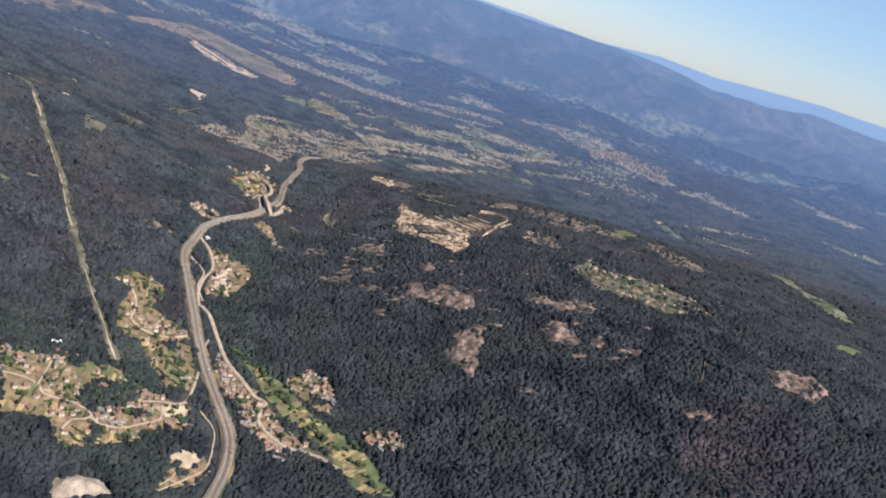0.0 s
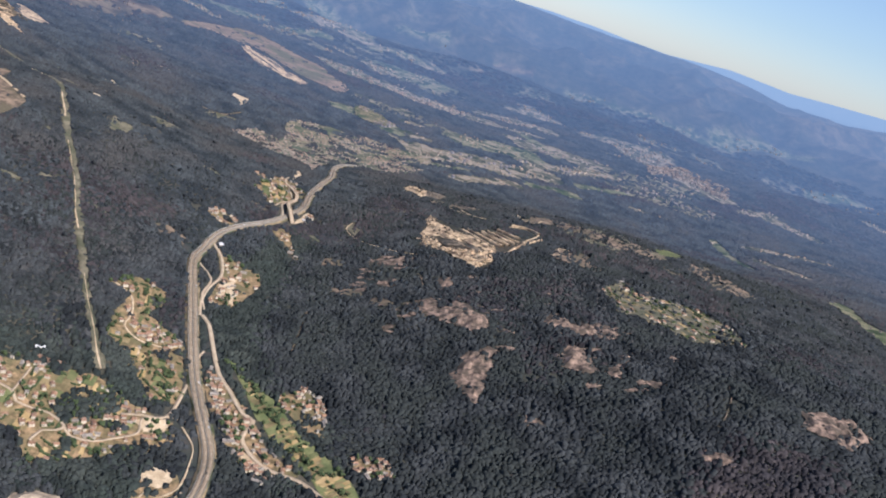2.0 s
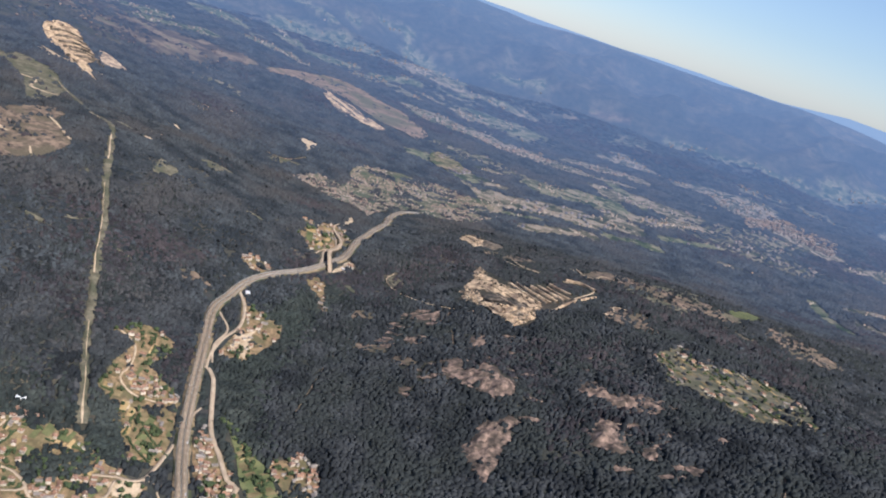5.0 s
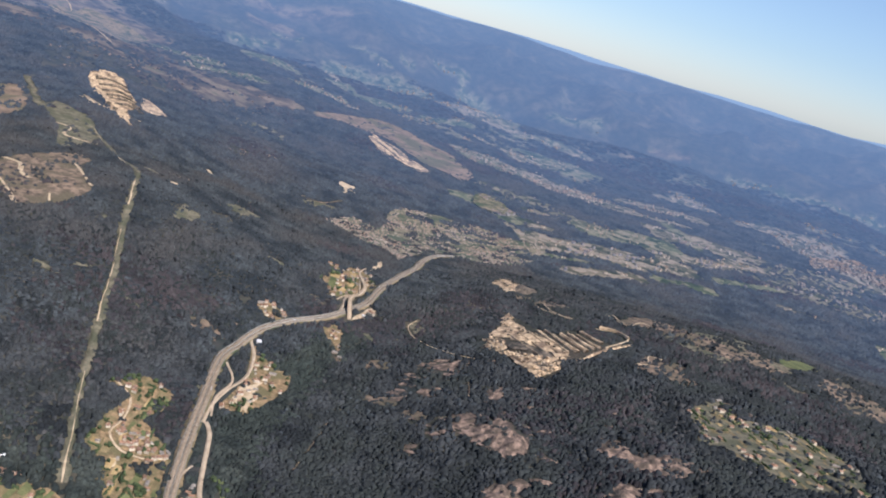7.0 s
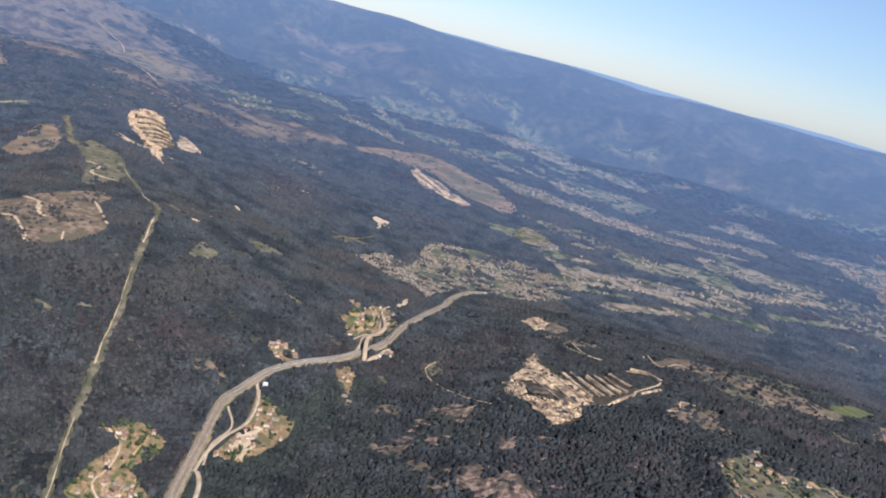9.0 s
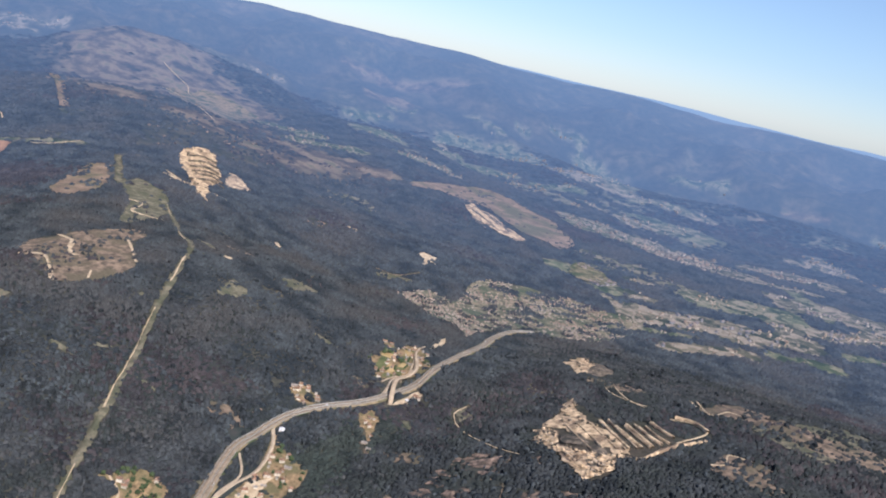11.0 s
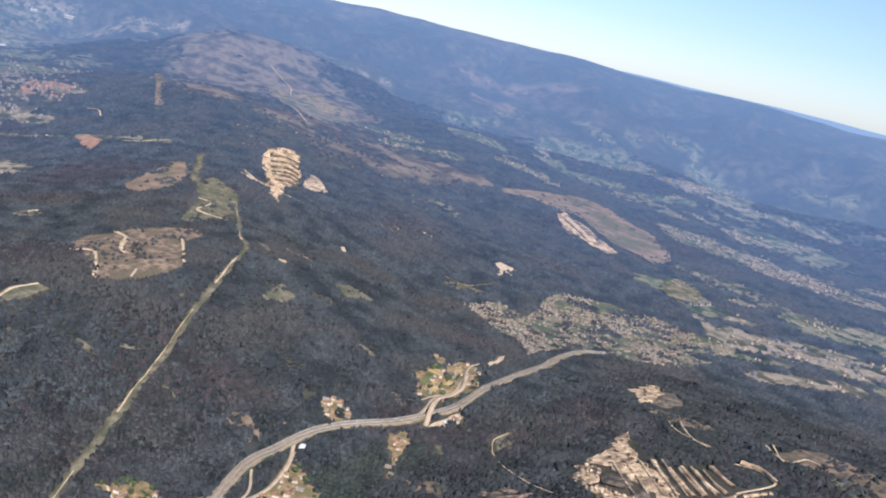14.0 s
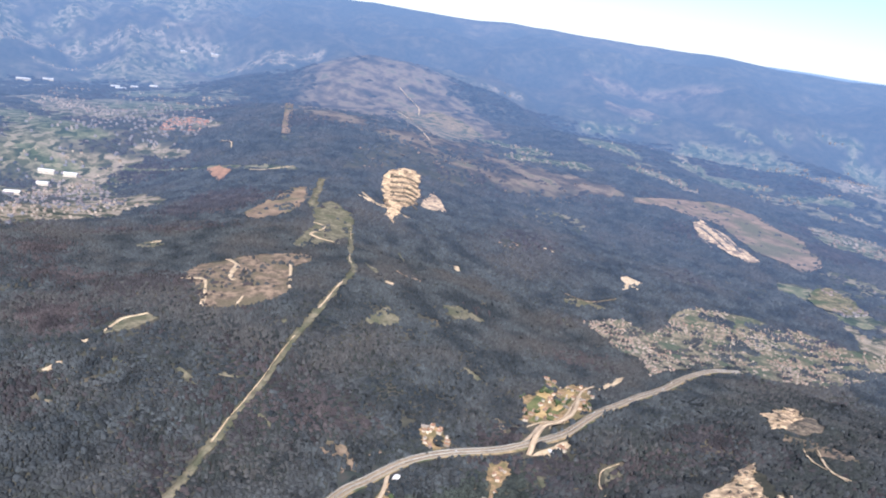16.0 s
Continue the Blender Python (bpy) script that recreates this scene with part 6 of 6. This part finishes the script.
def shed(x, y, long, wide, turn, haze):
    root = tagged(new("industrial_shed"), "long white metal industrial shed on the plain", "shed", "sheds on the plain")
    root.matrix_basis = pose(x, y, float(height(x, y)[0]) + 1.0, 0, 0, turn)
    bm = bmesh.new()
    box(bm, -long / 2, -wide / 2, -6, long / 2, wide / 2, 4.5)
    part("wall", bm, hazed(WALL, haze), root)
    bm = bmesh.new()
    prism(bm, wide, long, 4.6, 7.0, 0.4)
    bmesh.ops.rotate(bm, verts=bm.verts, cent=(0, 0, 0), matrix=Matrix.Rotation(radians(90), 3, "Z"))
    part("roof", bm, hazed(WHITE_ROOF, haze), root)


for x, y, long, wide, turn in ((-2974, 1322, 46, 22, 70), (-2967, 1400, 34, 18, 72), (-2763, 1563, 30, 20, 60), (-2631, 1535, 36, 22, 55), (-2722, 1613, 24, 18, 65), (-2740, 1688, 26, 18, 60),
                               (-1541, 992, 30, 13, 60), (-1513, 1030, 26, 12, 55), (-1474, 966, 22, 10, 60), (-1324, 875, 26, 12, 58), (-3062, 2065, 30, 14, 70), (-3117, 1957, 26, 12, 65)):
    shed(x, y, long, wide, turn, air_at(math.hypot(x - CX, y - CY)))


# ---- fields ----
def hedge(line, rs):
    c = curve_points(line, 1.6)
    n = len(c)
    ob = clumps("hedge", c[:, 0] + rs.uniform(-0.3, 0.3, n), c[:, 1] + rs.uniform(-0.3, 0.3, n), height(c[:, 0], c[:, 1]) + 1.1, rs.uniform(0.9, 1.5, n), rs.uniform(0.8, 1.5, n), LEAF, "", rs.randint(9999), "")
    tagged(ob, "dark green hedge along a field edge", "hedge", "field hedges")


def plots(outline, angle, wide, long, seed, share, mats, lift=0.85, hedged=0.5):
    rs = np.random.RandomState(seed)
    p = np.asarray(outline, float)
    mid = p.mean(0)
    ca, sa = math.cos(radians(angle)), math.sin(radians(angle))
    span = max(np.ptp(p[:, 0]), np.ptp(p[:, 1]))
    labels = {GREEN: "green grass field with low edges", TAN: "pale stubble field strip", OLIVE: "olive-green vegetable plot"}
    u = -span
    while u < span:
        du = wide * rs.uniform(0.6, 1.5)
        v = -span
        while v < span:
            dv = long * rs.uniform(0.6, 1.4)
            if rs.rand() < share:
                m = 0.5
                local = [(u + m, v + m), (u + du - m, v + m), (u + du - m, v + dv - m), (u + m, v + dv - m)]
                q = [(mid[0] + a * ca - b * sa + rs.uniform(-1, 1), mid[1] + a * sa + b * ca + rs.uniform(-1, 1)) for a, b in local]
                qa = np.array(q)
                if inside(p, qa[:, 0], qa[:, 1]).sum() >= 3 and (lambda g: g[0] > 4 and g[1] > 10)(lane_gap(*qa.mean(0))):
                    mat = mats[rs.randint(len(mats))]
                    ob = patch("field", q, mat, lift, 5.0, 0.8, None, None, "", rs.randint(999))
                    tagged(ob, labels[mat], "field", "small fields")
                    if rs.rand() < hedged:
                        s = rs.randint(4)
                        e = [q[s], ((q[s][0] + q[(s + 1) % 4][0]) / 2 + rs.uniform(-0.5, 0.5), (q[s][1] + q[(s + 1) % 4][1]) / 2 + rs.uniform(-0.5, 0.5)), q[(s + 1) % 4]]
                        hedge(e, rs)
            v += dv
        u += du


plots(GREENS, -38, 4, 9, 1, 0.9, (GREEN, OLIVE, TAN, OLIVE, TAN, OLIVE))
plots(FARMS, 20, 5, 11, 2, 0.62, (OLIVE, GREEN, OLIVE, TAN, OLIVE), 0.85, 0.6)
plots(WEST_VILLAGE, 12, 5, 12, 3, 0.62, (OLIVE, TAN, OLIVE, OLIVE, GREEN), 0.85, 0.6)
plots(EAST_FIELD, 30, 4, 9, 4, 0.34, (OLIVE, OLIVE, TAN, OLIVE), 0.85, 0.5)
plots(HAMLET_J, 25, 14, 18, 5, 0.6, (OLIVE, GREEN, TAN))
plots(CROP_A, -48, 2.0, 9, 8, 1.0, (TAN, TAN, OLIVE), 1.0, 0.0)
plots(CROP_B, -20, 2.4, 10, 9, 1.0, (TAN, OLIVE), 1.0, 0.0)
plots(CROP_C, -30, 4, 9, 10, 1.0, (TAN, OLIVE), 1.0, 0.3)
rs = np.random.RandomState(71)
for o in (TERR_A, TERR_B, TERR_C, TERR_D, TERR_E):
    hedge(o, rs)


# ---- single trees and bushes ----
def tree(tall, wide, label, seed, lobes=7):
    rs = np.random.RandomState(seed)
    root = tagged(new("tree"), label, "tree", "trees among the fields")
    bm = bmesh.new()
    bmesh.ops.create_cone(bm, cap_ends=True, segments=6, radius1=tall * 0.045, radius2=tall * 0.02, depth=tall * 0.6, matrix=Matrix.Translation((0, 0, tall * 0.28)))
    for k in range(3):
        m = Matrix.Translation((0, 0, tall * 0.45)) @ Euler((radians(40), 0, k * 2.1 + rs.rand())).to_matrix().to_4x4() @ Matrix.Translation((0, 0, tall * 0.12))
        bmesh.ops.create_cone(bm, cap_ends=True, segments=5, radius1=tall * 0.018, radius2=tall * 0.008, depth=tall * 0.25, matrix=m)
    part("trunk", bm, BARK, root)
    a = rs.uniform(0, 2 * np.pi, lobes)
    d = wide * 0.45 * np.sqrt(rs.rand(lobes))
    zz = tall * rs.uniform(0.45, 0.9, lobes)
    r = wide * rs.uniform(0.28, 0.48, lobes)
    crown = clumps("crown", d * np.cos(a), d * np.sin(a), zz, r, r * rs.uniform(0.8, 1.2, lobes), LEAF, "", seed, "", root)
    for key in ("category", "kind"):
        if key in crown:
            del crown[key]
    return root


TREES = [tree(5.5, 4.2, "broad green tree beside fields", 1), tree(7.5, 3.6, "tall dark green pine-like tree", 2), tree(3.2, 3.6, "round green bush by a field edge", 3, 5), tree(4.4, 4.6, "spreading tree in a village garden", 4, 8)]
rs = np.random.RandomState(303)


def plant(x, y, kind):
    copy_thing(TREES[kind], pose(x, y, float(height(x, y)[0]) + 0.3, 0, 0, rs.uniform(0, 360)) @ Matrix.Scale(rs.uniform(0.5, 0.95), 4))


stream = curve_points([(-160, 712), (-128, 688), (-98, 662), (-70, 636), (-40, 612), (-10, 590), (12, 566)], 3.5)
for q in stream:
    if rs.rand() < 0.85:
        plant(q[0] + rs.normal(0, 1.8), q[1] + rs.normal(0, 1.8), rs.choice((2, 2, 0, 3)))
for o, n in ((WEST_VILLAGE, 95), (FARMS, 80), (EAST_STRIP, 44), (GREENS, 26), (HAMLET_E, 14), (HAMLET_F, 8), (LOOP_HAMLET, 24), (HAMLET_J, 22), (EAST_FIELD, 12)):
    p = np.asarray(o, float)
    done = 0
    for _ in range(n * 16):
        if done >= n:
            break
        q = rs.uniform(p.min(0), p.max(0))
        one = (np.array([q[0]]), np.array([q[1]]))
        if inside(p, *one)[0] and fractal(q[0] + 50, q[1], 22, 2) > -0.05 and all((q[0] - h[0]) ** 2 + (q[1] - h[1]) ** 2 > 9 for h in homes) and (lambda g: g[0] > 3 and g[1] > 9)(lane_gap(*q)):
            plant(q[0], q[1], rs.choice((0, 1, 2, 3)))
            done += 1
for ob in TREES:
    for o in (*ob.children_recursive, ob):
        bpy.data.objects.remove(o)


# ---- cars ----
def car(mat, label, long=2.7, high=0.9):
    root = tagged(new("car"), label, "car", "cars on the carriageway")
    bm = bmesh.new()
    box(bm, -long / 2, -0.55, 0.18, long / 2, 0.55, 0.55)
    bmesh.ops.bevel(bm, geom=bm.edges[:], offset=0.08, segments=1, affect="EDGES")
    part("body", bm, mat, root)
    bm = bmesh.new()
    box(bm, -long * 0.32, -0.48, 0.53, long * 0.22, 0.48, high)
    bmesh.ops.bevel(bm, geom=bm.edges[:], offset=0.1, segments=1, affect="EDGES")
    part("cabin", bm, GLASS, root, "dark glazed cabin")
    bm = bmesh.new()
    box(bm, -long * 0.26, -0.42, high + 0.002, long * 0.16, 0.42, high + 0.05)
    part("roof", bm, mat, root)
    for sx in (-1, 1):
        for sy in (-1, 1):
            bm = bmesh.new()
            bmesh.ops.create_cone(bm, cap_ends=True, segments=10, radius1=0.2, radius2=0.2, depth=0.16, matrix=Matrix.Translation((sx * long * 0.32, sy * 0.52, 0.2)) @ Euler((radians(90), 0, 0)).to_matrix().to_4x4())
            wheel = part("wheel", bm, TYRE, root)
            bm = bmesh.new()
            bmesh.ops.create_cone(bm, cap_ends=True, segments=10, radius1=0.12, radius2=0.12, depth=0.18, matrix=Matrix.Translation((sx * long * 0.32, sy * 0.52, 0.2)) @ Euler((radians(90), 0, 0)).to_matrix().to_4x4())
            part("rim", bm, STEEL, wheel)
    return root


CARS = [car(CARPAINT, "small white car on the carriageway"), car(TYRE, "dark car on the carriageway"), car(CARPAINT, "white van on the carriageway", 3.4, 1.3)]
rs = np.random.RandomState(41)
hw = curve_points(HIGHWAY, 4.0)
tg = np.gradient(hw, axis=0)
for k, i in enumerate(rs.choice(np.arange(6, len(hw) - 30), 20, replace=False)):
    side = 1 if k % 2 else -1
    d = tg[i] / np.linalg.norm(tg[i])
    q = hw[i] + np.array((d[1], -d[0])) * side * rs.choice((1.3, 3.1))
    z = float(max(height(*hw[i])[0], np.mean(height(hw[max(i - 4, 0):i + 5, 0], hw[max(i - 4, 0):i + 5, 1])))) + 1.5
    copy_thing(CARS[rs.choice((0, 0, 1, 2))], pose(q[0], q[1], z, 0, 0, math.degrees(math.atan2(d[1], d[0])) + (180 if side > 0 else 0)) @ Matrix.Scale(0.85, 4))
for ob in CARS:
    for o in (*ob.children_recursive, ob):
        bpy.data.objects.remove(o)
